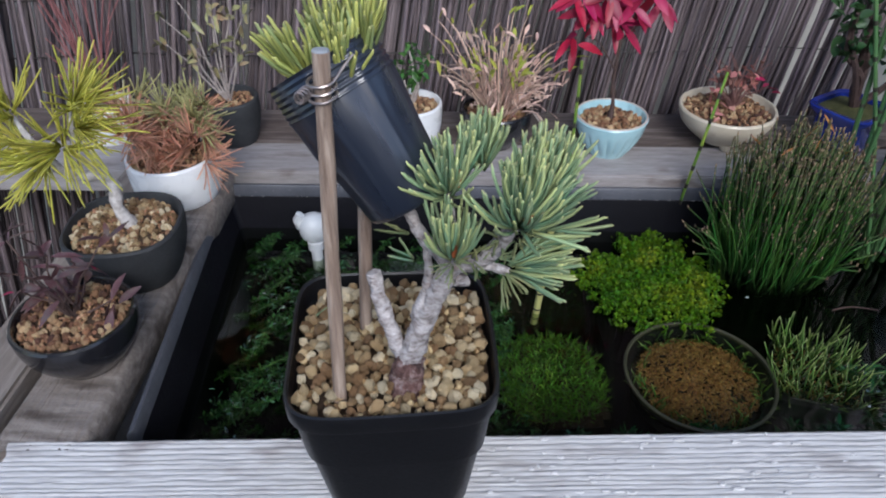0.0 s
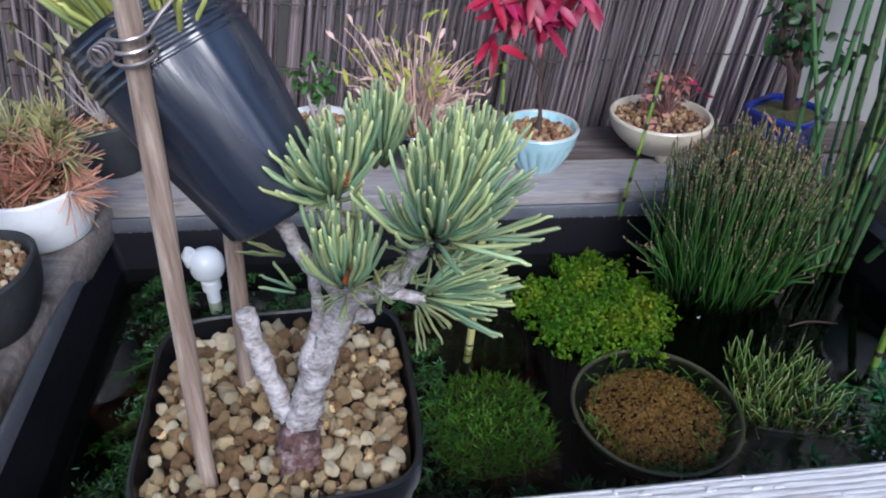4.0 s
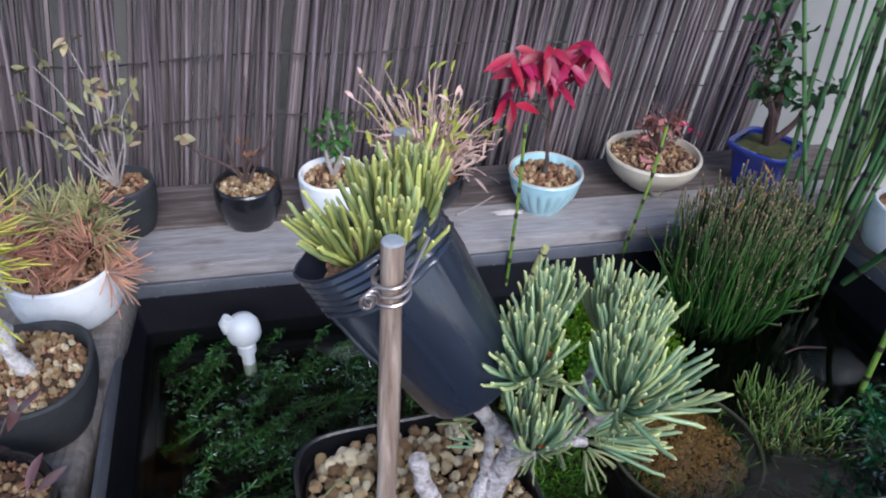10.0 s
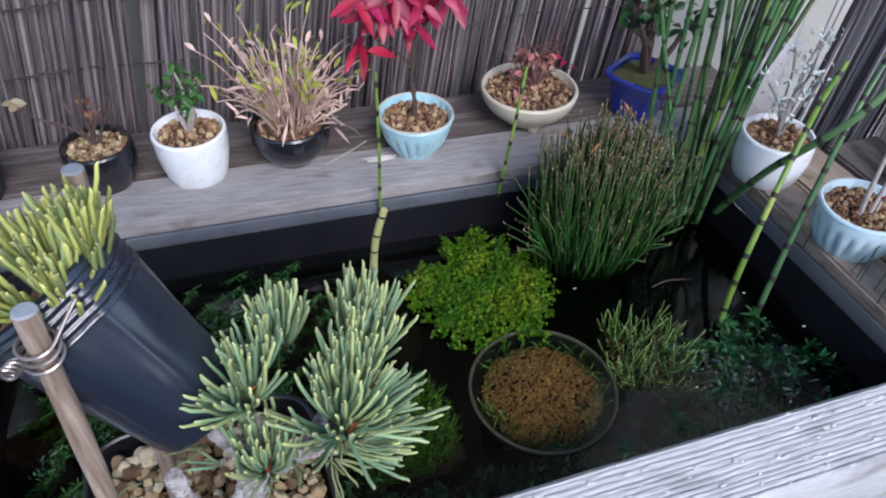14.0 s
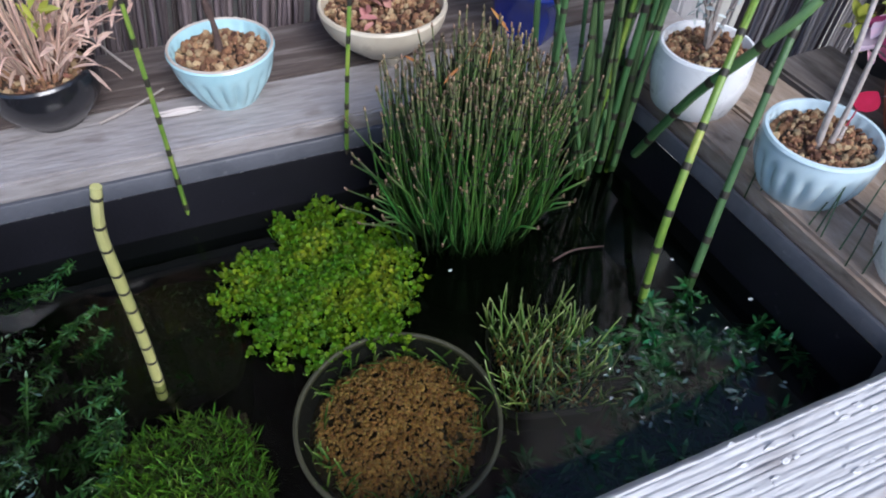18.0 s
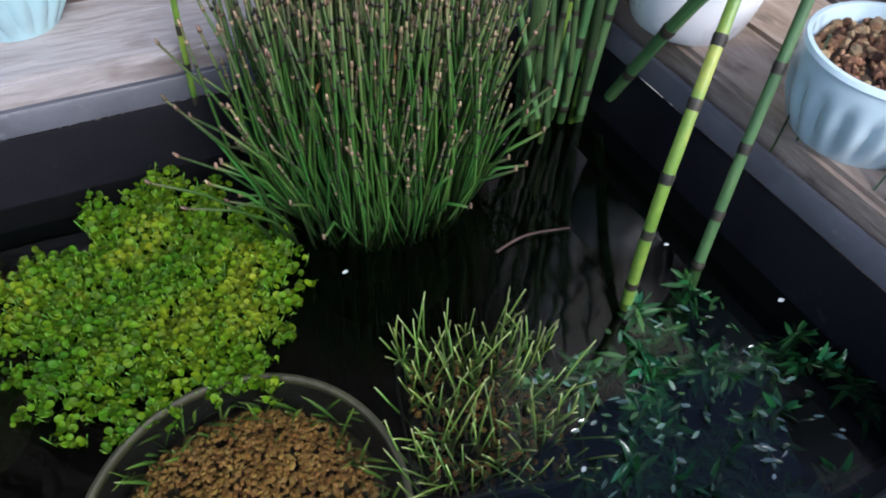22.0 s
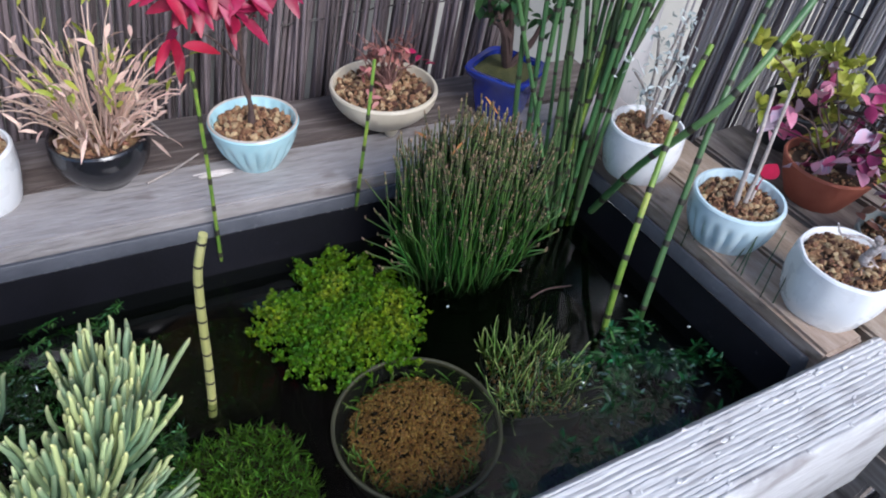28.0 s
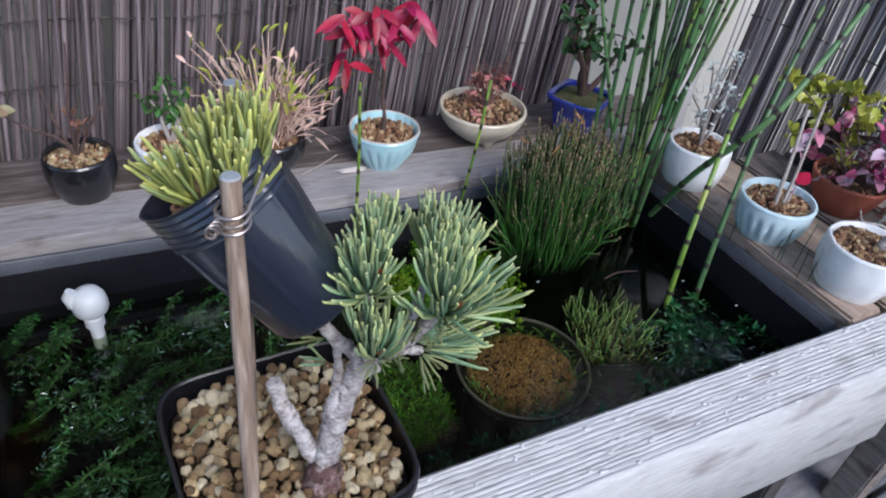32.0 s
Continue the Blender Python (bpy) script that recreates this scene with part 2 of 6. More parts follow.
# The ramp's duller foot puts some shade between needles into their colour.
NEEDLE = surface("pine_needles", [(0.09, 0.20, 0.14), (0.28, 0.41, 0.23), (0.66, 0.66, 0.27)], 60, rough=0.36, bump=0, island=0.28, each=True,
                 along=[(0.0, (0.22, 0.26, 0.10)), (0.22, (0.16, 0.31, 0.19)), (0.75, (0.44, 0.54, 0.26)), (0.92, (0.68, 0.66, 0.28)), (1.0, (0.95, 0.84, 0.38))], translucent=0.18)
NEEDLE_OLD = surface("old_short_needles", [(0.15, 0.24, 0.12), (0.34, 0.34, 0.14)], 60, rough=0.5, bump=0, island=0.3, translucent=0.2)
NEEDLE_YELLOW = surface("yellowing_needles", [(0.18, 0.28, 0.12), (0.28, 0.36, 0.11), (0.44, 0.46, 0.09), (0.66, 0.60, 0.14)], 60, rough=0.40, bump=0, island=0.34, each=True,
                        along=[(0.0, (0.36, 0.36, 0.10)), (0.5, (0.30, 0.38, 0.15)), (0.9, (0.50, 0.48, 0.20)), (1.0, (0.84, 0.72, 0.32))], translucent=0.15)
NEEDLE_LIME = surface("lime_needles", [(0.52, 0.52, 0.06), (0.76, 0.72, 0.18)], 60, rough=0.5, bump=0, island=0.2, translucent=0.35)
NEEDLE_RUST = surface("rust_needles", [(0.70, 0.36, 0.23), (0.88, 0.60, 0.44)], 60, rough=0.6, bump=0, island=0.2, translucent=0.5)
NEEDLE_OLIVE = surface("dull_olive_needles", [(0.42, 0.42, 0.17), (0.64, 0.60, 0.32)], 60, rough=0.6, bump=0, island=0.25, translucent=0.4)
BUD = surface("red_brown_bud", [(0.26, 0.060, 0.020), (0.44, 0.15, 0.05)], 300, rough=0.6)
REED = surface("weathered_reed", [(0.058, 0.041, 0.043), (0.148, 0.117, 0.121), (0.32, 0.278, 0.290)], 18, (1, 1, 0.10), 0.8, 0.4, 200, vary=0.38,
               stains=((0.082, 0.058, 0.047), 10, 0.56), bump_dist=0.001)
HORSETAIL_DARK = surface("horsetail_dull", [(0.020, 0.045, 0.018), (0.045, 0.09, 0.030), (0.10, 0.12, 0.05)], 18, (1, 1, 0.3), 0.45, 0.15, 400, vary=0.3)
HORSETAIL_STRAW = surface("horsetail_straw", [(0.30, 0.33, 0.10), (0.46, 0.46, 0.17), (0.56, 0.54, 0.26)], 30, (1, 1, 0.5), 0.5, 0.2, 400, vary=0.1)
REED_PALE = surface("bleached_reed", [(0.24, 0.215, 0.21), (0.38, 0.355, 0.355), (0.54, 0.515, 0.52)], 9, (1, 1, 0.22), 0.75, 0.4, 200, vary=0.14,
                    stains=((0.16, 0.12, 0.105), 7, 0.58), bump_dist=0.001)
# Darker reed colour for the rear layer, with the shade between layers built in.
REED_BACK = surface("reed_with_painted_shade", [(0.085, 0.064, 0.064), (0.19, 0.155, 0.158)], 14, (1, 1, 0.16), 0.8, 0.3, 200, island=0.35)
TIE = surface("dark_tie_wire", [(0.03, 0.025, 0.023), (0.06, 0.05, 0.045)], 90, rough=0.7)
PLASTER = surface("cream_plaster", [(0.46, 0.445, 0.40), (0.55, 0.535, 0.485)], 6, rough=0.9, bump=0.3, fine=120)
LIGHT_WALL = surface("grey_light_wall", [(0.36, 0.35, 0.34), (0.44, 0.43, 0.42)], 5, (1, 1, 0.2), 0.8, 0.3, 90)
PAINT_WHITE = surface("white_painted_post", [(0.48, 0.465, 0.465), (0.64, 0.625, 0.625)], 14, (1, 1, 0.2), 0.7, 0.3, 140)
GROUND = surface("dark_concrete", [(0.06, 0.058, 0.055), (0.12, 0.115, 0.11)], 5, rough=0.9, bump=0.4, fine=60, vary=0)
HORSETAIL = surface("horsetail_green", [(0.028, 0.080, 0.030), (0.060, 0.140, 0.048), (0.13, 0.205, 0.075)], 25, (1, 1, 0.4), 0.42, 0.15, 400, vary=0.3)
HORSETAIL_YELLOW = surface("horsetail_yellowing", [(0.05, 0.14, 0.02), (0.14, 0.24, 0.035), (0.36, 0.37, 0.07)], 34, (1, 1, 0.7), 0.42, 0.15, 400, vary=0.12)
# The near-black foot of the ramp paints the shade inside the packed clump.
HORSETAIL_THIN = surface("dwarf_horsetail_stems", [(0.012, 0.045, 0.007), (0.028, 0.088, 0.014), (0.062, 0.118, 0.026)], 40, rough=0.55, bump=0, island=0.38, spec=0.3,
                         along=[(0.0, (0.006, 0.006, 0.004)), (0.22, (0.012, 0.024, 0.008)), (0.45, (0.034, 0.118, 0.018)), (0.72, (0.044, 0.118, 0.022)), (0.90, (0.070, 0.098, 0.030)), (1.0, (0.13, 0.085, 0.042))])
NODE = surface("horsetail_joint", [(0.012, 0.012, 0.009), (0.04, 0.034, 0.022)], 200, rough=0.6, bump=0)
TIP_PALE = surface("pale_stem_tips", [(0.085, 0.050, 0.028), (0.36, 0.26, 0.16)], 400, rough=0.6, bump=0, island=0.45)
LEAF_BRIGHT = surface("bright_creeping_leaves", [(0.026, 0.100, 0.004), (0.068, 0.152, 0.004), (0.120, 0.190, 0.005)], 16, rough=0.5, bump=0, island=0.36, translucent=0.28, spec=0.15,
                      stains=((0.170, 0.220, 0.010), 30, 0.55))
MOSS = surface("green_turf", [(0.06, 0.17, 0.008), (0.14, 0.30, 0.022)], 30, rough=0.6, bump=0, island=0.35, translucent=0.2)
# Blade feet are coloured almost black, as shade low in the tuft.
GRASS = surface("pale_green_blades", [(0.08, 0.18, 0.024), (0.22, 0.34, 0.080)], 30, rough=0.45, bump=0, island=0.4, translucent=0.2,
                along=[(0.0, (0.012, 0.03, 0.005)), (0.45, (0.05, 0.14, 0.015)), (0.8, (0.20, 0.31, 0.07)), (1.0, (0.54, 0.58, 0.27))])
WEED = surface("dark_pondweed", [(0.008, 0.075, 0.028), (0.034, 0.19, 0.060)], 40, rough=0.3, bump=0, island=0.4, translucent=0.15)
WEED_PALE = surface("pale_pondweed", [(0.045, 0.17, 0.065), (0.15, 0.32, 0.15)], 60, rough=0.12, bump=0, island=0.5, translucent=0.15)
WEED_MAT = surface("green_pondweed_mat", [(0.026, 0.095, 0.024), (0.105, 0.25, 0.070)], 40, rough=0.25, bump=0, island=0.45, translucent=0.15)
LEAF_GREEN = surface("mid_green_leaves", [(0.03, 0.11, 0.022), (0.075, 0.19, 0.04)], 40, rough=0.4, bump=0, island=0.3, translucent=0.15)
LEAF_DARK = surface("dark_green_leaves", [(0.018, 0.06, 0.02), (0.05, 0.12, 0.035)], 40, rough=0.4, bump=0, island=0.3, translucent=0.15)
LEAF_RED = surface("crimson_leaves", [(0.26, 0.004, 0.030), (0.45, 0.015, 0.080)], 40, rough=0.42, bump=0, island=0.22, translucent=0.2)
LEAF_PURPLE = surface("purple_leaves", [(0.26, 0.025, 0.09), (0.52, 0.12, 0.23), (0.70, 0.32, 0.42), (0.48, 0.38, 0.47)], 60, rough=0.42, bump=0, island=0.25, translucent=0.15, each=True)
LEAF_WINE = surface("dark_wine_leaves", [(0.04, 0.016, 0.018), (0.10, 0.045, 0.05), (0.10, 0.10, 0.09)], 60, rough=0.42, bump=0, island=0.4)
LEAF_LIME = surface("yellow_green_leaves", [(0.28, 0.33, 0.04), (0.52, 0.52, 0.10)], 40, rough=0.4, bump=0, island=0.25, translucent=0.2)
LEAF_SILVER = surface("silver_leaves", [(0.40, 0.45, 0.43), (0.60, 0.64, 0.62)], 60, rough=0.6, bump=0, island=0.2)
LEAF_OLIVE = surface("olive_tinged_leaves", [(0.13, 0.15, 0.05), (0.25, 0.24, 0.11), (0.30, 0.17, 0.11)], 60, rough=0.5, bump=0, island=0.4)
TAN = surface("tan_dry_stems", [(0.56, 0.37, 0.29), (0.80, 0.59, 0.48)], 60, rough=0.6, bump=0, island=0.22, translucent=0.15)
DRY = surface("dry_brown_litter", [(0.12, 0.05, 0.03), (0.30, 0.15, 0.085)], 60, rough=0.8, bump=0, island=0.35)
FLOAT_WHITE = surface("white_float_plastic", [(0.66, 0.69, 0.70), (0.80, 0.82, 0.82)], 30, rough=0.35, bump=0.05)
SUBPOT = surface("algae_grey_pot", [(0.026, 0.026, 0.012), (0.056, 0.055, 0.027)], 60, rough=0.6, bump=0.3)
RUST_SCRATCH = surface("rust_scratch", [(0.10, 0.035, 0.03), (0.16, 0.06, 0.05)], 200, rough=0.8)
CHIP = surface("pale_wood_chip", [(0.42, 0.37, 0.34), (0.60, 0.56, 0.53)], 90, (0.3, 1, 1), 0.9, 0.6, 300)

# Glossy film for scraps that stand in for sky glints on the water.
GLINT = surface("glossy_glint_film", [(0.016, 0.060, 0.018), (0.05, 0.12, 0.045)], 60, rough=0.05, bump=0, island=0.4, spec=1.0, coat=1.0)

WATER = bpy.data.materials.new("pond_water")
WATER.use_nodes = True
nt = WATER.node_tree
wb = nt.nodes["Principled BSDF"]
wb.inputs["Base Color"].default_value = (0.19, 0.25, 0.155, 1)
wb.inputs["Transmission Weight"].default_value, wb.inputs["Roughness"].default_value, wb.inputs["IOR"].default_value = 1.0, 0.02, 1.33
wb.inputs["Specular IOR Level"].default_value = 0.22
wno = nt.nodes.new("ShaderNodeTexNoise")
wno.inputs["Scale"].default_value = 9
wbp = nt.nodes.new("ShaderNodeBump")
wbp.inputs["Strength"].default_value, wbp.inputs["Distance"].default_value = 0.06, 0.01
nt.links.new(wno.outputs[0], wbp.inputs["Height"])
nt.links.new(wbp.outputs[0], wb.inputs["Normal"])

# Tint for added sheets that imitate the dimming of light with depth.
MURK = bpy.data.materials.new("murky_pond_water")
MURK.use_nodes = True
nt = MURK.node_tree
mdf, mtr, mmx = nt.nodes.new("ShaderNodeBsdfDiffuse"), nt.nodes.new("ShaderNodeBsdfTransparent"), nt.nodes.new("ShaderNodeMixShader")
mdf.inputs[0].default_value, mtr.inputs[0].default_value = (0.010, 0.016, 0.008, 1), (0.40, 0.50, 0.34, 1)
mmx.inputs[0].default_value = 0.03
nt.links.new(mtr.outputs[0], mmx.inputs[1])
nt.links.new(mdf.outputs[0], mmx.inputs[2])
nt.links.new(mmx.outputs[0], nt.nodes["Material Output"].inputs[0])


# ---- building kit ----
class Geo:
    """Gathers vertices and faces for one mesh."""

    def __init__(self):
        self.v, self.f, self.a = [], [], []

    def add(self, verts, faces, along=None):
        o = len(self.v)
        self.v.extend(verts)
        self.f.extend(tuple(i + o for i in f) for f in faces)
        self.a.extend(along if along is not None else [0.0] * len(verts))

    def tube(self, pts, radii, n=6, caps=True, twist=0.0):
        pts = [Vector(p) for p in pts]
        k = len(pts)
        if not hasattr(radii, "__len__"):
            radii = [radii] * k
        verts, along = [], []
        side = None
        for i, p in enumerate(pts):
            d = (pts[min(i + 1, k - 1)] - pts[max(i - 1, 0)])
            d = d.normalized() if d.length > 1e-9 else Vector((0, 0, 1))
            if side is None:
                side = d.cross(Vector((0.31, 0.17, 0.93) if abs(d.z) < 0.9 else (1, 0.2, 0))).normalized()
            side = (side - d * side.dot(d)).normalized()
            up = d.cross(side)
            for j in range(n):
                ang = 2 * math.pi * j / n + twist
                verts.append(p + (side * math.cos(ang) + up * math.sin(ang)) * radii[i])
                along.append(i / (k - 1))
        faces = [(i * n + j, i * n + (j + 1) % n, (i + 1) * n + (j + 1) % n, (i + 1) * n + j) for i in range(k - 1) for j in range(n)]
        if caps:
            faces += [tuple(range(n - 1, -1, -1)), tuple((k - 1) * n + j for j in range(n))]
        self.add(verts, faces, along)

    def lathe(self, prof, n=40, shape=None, centre=(0, 0, 0), ring=False):
        """Turns a profile of (radius, height); shape(angle, radius, height) may change the radius."""
        verts = []
        for r, z in prof:
            for j in range(n):
                ang = 2 * math.pi * j / n
                q = shape(ang, r, z) if shape else r
                verts.append(Vector((centre[0] + q * math.cos(ang), centre[1] + q * math.sin(ang), centre[2] + z)))
        k = len(prof)
        faces = [(i * n + j, i * n + (j + 1) % n, (i + 1) * n + (j + 1) % n, (i + 1) * n + j) for i in range(k - 1) for j in range(n)]
        if ring:
            faces += [((k - 1) * n + j, (k - 1) * n + (j + 1) % n, (j + 1) % n, j) for j in range(n)]
        else:
            faces += [tuple(range(n - 1, -1, -1)), tuple((k - 1) * n + j for j in range(n))]
        self.add(verts, faces)

    def leaf(self, base, way, length, width, normal=(0, 0, 1), fold=0.25, droop=0.0, steps=4):
        """A folded, pointed leaf."""
        base, way = Vector(base), Vector(way).normalized()
        nrm = Vector(normal)
        side = way.cross(nrm)
        if side.length < 1e-4:
            side = way.cross(Vector((1, 0.3, 0.2)))
        side.normalize()
        nrm = side.cross(way).normalized()
        verts, faces, along = [], [], []
        for i in range(steps + 1):
            u = i / steps
            w = width * 0.5 * (math.sin(math.pi * min(1, u * 0.92 + 0.06)) ** 0.8) if 0 < i < steps else width * 0.04
            c = base + way * length * u - Vector((0, 0, 1)) * droop * length * u * u
            verts += [c - side * w + nrm * w * fold * 2, c, c + side * w + nrm * w * fold * 2]
            along += [u] * 3
        for i in range(steps):
            a = 3 * i
            faces += [(a, a + 1, a + 4, a + 3), (a + 1, a + 2, a + 5, a + 4)]
        self.add(verts, faces, along)

    def disc_leaf(self, c, nrm, r):
        c, nrm = Vector(c), Vector(nrm).normalized()
        s = nrm.cross(Vector((0.3, 0.9, 0.1))).normalized()
        t = nrm.cross(s)
        ph = random.random() * 6
        verts = [c - nrm * r * 0.25] + [c + (s * math.cos(ph + k * math.pi / 4) * 1.12 + t * math.sin(ph + k * math.pi / 4)) * r for k in range(8)]
        self.add(verts, [(0, 1 + k, 1 + (k + 1) % 8) for k in range(8)])

    def stone(self, c, r, squash=0.75):
        verts, faces = pebble_form(squash)
        rot = Euler((random.random() * 6, random.random() * 6, random.random() * 6)).to_matrix()
        self.add([Vector(c) + rot @ v * r for v in verts], faces)

    def box(self, x0, x1, y0, y1, z0, z1):
        v = [Vector((x, y, z)) for z in (z0, z1) for y in (y0, y1) for x in (x0, x1)]
        self.add(v, [(0, 2, 3, 1), (4, 5, 7, 6), (0, 1, 5, 4), (2, 6, 7, 3), (0, 4, 6, 2), (1, 3, 7, 5)])

    def mesh(self, name, material, smooth=True, sharp=45):
        me = bpy.data.meshes.new(name)
        me.from_pydata(self.v, [], self.f)
        if any(self.a):
            at = me.attributes.new("along", "FLOAT", "POINT")
            at.data.foreach_set("value", self.a)
        me.materials.append(material)
        me.validate()
        if smooth:
            me.polygons.foreach_set("use_smooth", [True] * len(me.polygons))
            if sharp:
                me.set_sharp_from_angle(angle=radians(sharp))
        me.update()
        return me


ICO = None


def pebble_form(squash=0.75):
    """Points and faces of one rough pebble."""
    global ICO
    if ICO is None:
        bm = bmesh.new()
        bmesh.ops.create_icosphere(bm, subdivisions=1, radius=1)
        bm.verts.ensure_lookup_table()
        ICO = ([v.co.copy() for v in bm.verts], [tuple(v.index for v in f.verts) for f in bm.faces])
        bm.free()
    s = (random.uniform(0.85, 1.2), random.uniform(0.75, 1.05), random.uniform(squash - 0.15, squash + 0.15))
    return [Vector((v.x * s[0], v.y * s[1], v.z * s[2])) * random.uniform(0.86, 1.12) for v in ICO[0]], ICO[1]


def part(name, geo, material, parent, label="", smooth=True, sharp=45, kind=""):
    ob = new(name, geo.mesh(name, material, smooth, sharp))
    ob.parent = parent
    if label or kind:
        tagged(ob, label, "", "", kind)
    return ob


def thing(name, place, label, category, group="", turn=0.0):
    ob = new(name)
    ob.empty_display_size = 0.02
    ob.matrix_world = pose(*place, 0, 0, turn)
    return tagged(ob, label, category, group)


def solid(name, x0, x1, y0, y1, z0, z1, material, parent=None, bevel=0.003, wob=0.0, cuts=1):
    """A bevelled, slightly uneven plank or block."""
    bm = bmesh.new()
    bmesh.ops.create_cube(bm, size=1, matrix=Matrix.LocRotScale(((x0 + x1) / 2, (y0 + y1) / 2, (z0 + z1) / 2), None, (x1 - x0, y1 - y0, z1 - z0)))
    if cuts > 1:
        bmesh.ops.subdivide_edges(bm, edges=bm.edges[:], cuts=cuts, use_grid_fill=True)
    if bevel:
        bmesh.ops.bevel(bm, geom=[e for e in bm.edges if len(e.link_faces) == 2 and e.calc_face_angle(0) > 0.5], offset=bevel, segments=2, affect="EDGES")
    if wob:
        for v in bm.verts:
            v.co += noise.noise_vector(v.co * 9) * wob
    me = bpy.data.meshes.new(name)
    bm.to_mesh(me)
    bm.free()
    me.materials.append(material)
    ob = new(name, me)
    ob.parent = parent
    return ob


def rnd(a, b):
    return random.uniform(a, b)


def unit(spread_up=0.0):
    """A random direction, tipped upward by spread_up."""
    while True:
        v = Vector((rnd(-1, 1), rnd(-1, 1), rnd(-1, 1)))
        if 0.1 < v.length < 1:
            return (v.normalized() + Vector((0, 0, spread_up))).normalized()


PEBBLES = {}


def round_pebble():
    """A water-worn pebble with soft dents."""
    bm = bmesh.new()
    bmesh.ops.create_icosphere(bm, subdivisions=2, radius=1)
    s = Vector((rnd(0.9, 1.2), rnd(0.75, 1.0), rnd(0.62, 0.9)))
    o = unit() * 9
    verts = [Vector(v.co[k] * s[k] for k in range(3)) * (1 + 0.36 * noise.noise(v.co * 1.3 + o) + 0.34 * noise.noise(v.co * 2.3 + o)) for v in bm.verts]
    bm.verts.index_update()
    faces = [tuple(v.index for v in f.verts) for f in bm.faces]
    bm.free()
    return verts, faces



def stones(parent, count, place, r0, r1, material, name="stone", squash=0.75):
    """Single stones that share ten forms; place() gives a centre."""
    key = material.name
    if key not in PEBBLES:
        forms = []
        for _ in range(10):
            g = Geo()
            g.add(*round_pebble())
            forms.append(g.mesh("stone", material, True, 24))
        PEBBLES[key] = forms
    for _ in range(count):
        p = place()
        ob = new(name, random.choice(PEBBLES[key]))
        ob.parent = parent
        r = rnd(r0, r1)
        ob.matrix_local = Matrix.LocRotScale(p, Euler((rnd(0, 6), rnd(0, 6), rnd(0, 6))), (r, r, r))


def grains(parent, count, place, r0, r1, material, name="gravel", label=""):
    g = Geo()
    for _ in range(count):
        g.stone(place(), rnd(r0, r1))
    return part(name, g, material, parent, label, True, 38, kind="stuff")


def in_disc(r, z, dome=0.0):
    def place():
        q, a = r * math.sqrt(random.random()), rnd(0, 2 * math.pi)
        return Vector((q * math.cos(a), q * math.sin(a), z + dome * (1 - (q / r) ** 2) + rnd(-0.001, 0.001)))
    return place


# ---- setting ----
g = Geo()
g.add([Vector((x, y, 0)) for x, y in ((-200, -200), (200, -200), (200, 200), (-200, 200))], [(0, 1, 2, 3)])
tagged(part("ground", g, GROUND, None), "dark damp concrete ground under the benches", "ground", "", "structure")

DECK = 0.80        # top of the bench boards
WATERLINE = 0.735
LEAN_X, LEAN_Y = 0.18, 0.08   # how far the reeds lean for each metre of height


def reed_fence(name, p0, p1, z0, z1, pitch, label, ties, lean, mat_front):
    """A screen of upright reeds on tie wires; a looser second layer stands behind."""
    p0, p1 = Vector(p0), Vector(p1)
    run = (p1 - p0)
    length = run.length
    run.normalize()
    back = Vector((-run.y, run.x, 0))
    root = thing(name, (p0.x, p0.y, z0), label, "fence")
    tagged(root, kind="structure")
    h = z1 - z0
    forms = []
    for k in range(10):
        gg = Geo()
        n = 9
        r = rnd(0.0019, 0.0031)
        bx, by = rnd(-0.006, 0.006), rnd(-0.003, 0.003)
        pts, rad = [], []
        for i in range(n):
            u = i / (n - 1)
            pts.append((lean[0] * h * u + bx * math.sin(u * 5 + k), lean[1] * h * u + by * math.sin(u * 4 + k * 2), h * u))
            rad.append(r * (1.14 if i in (2, 5, 7) else 1.0))
        gg.tube(pts, rad, 6)
        forms.append(gg.mesh("reed", mat_front, True, 0))
    count = int(length / pitch)
    for i in range(count):
        ob = new("reed", random.choice(forms))
        ob.parent = root
        q = run * (pitch * (i + 0.5) + rnd(-0.0012, 0.0012)) + back * rnd(-0.002, 0.002)
        ob.matrix_local = Matrix.LocRotScale(Vector((q.x, q.y, rnd(-0.05, 0.0))), Euler((rnd(-0.02, 0.02), rnd(-0.022, 0.022), 0)), (rnd(0.65, 1.15),) * 2 + (1,))
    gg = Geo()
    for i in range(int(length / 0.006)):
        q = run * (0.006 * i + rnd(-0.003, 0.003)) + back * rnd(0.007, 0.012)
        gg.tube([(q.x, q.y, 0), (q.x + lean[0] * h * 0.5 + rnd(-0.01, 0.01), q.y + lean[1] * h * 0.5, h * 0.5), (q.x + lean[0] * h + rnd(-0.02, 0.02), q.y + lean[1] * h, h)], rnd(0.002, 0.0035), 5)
    part("reed_layer", gg, REED_BACK, root, "second layer of reeds, shade put into their colour", kind="stuff")
    for z in ties:
        gg = Geo()
        pts, u = [], 0.0
        while u < length:
            q = run * u - back * (0.0035 + 0.0015 * math.sin(u * 260)) + Vector((lean[0] * (z - z0), lean[1] * (z - z0), z - z0 + 0.003 * math.sin(u * 23)))
            pts.append(q)
            u += 0.008
        gg.tube(pts, 0.0011, 4)
        part("tie_wire", gg, TIE, root, "dark tie wire across the reeds")
    gg = Geo()
    for u in (0.02, length * 0.5, length - 0.02):
        q = run * u + back * 0.03
        gg.tube([(q.x, q.y, -z0), (q.x + lean[0] * h, q.y + lean[1] * h, h)], 0.014, 8)
    part("support_pole", gg, WOOD_DARK, root)
    return root


# ---- bench ----
bench = thing("bench", (0, 0, 0), "weathered grey timber bench frame round a tub", "bench")


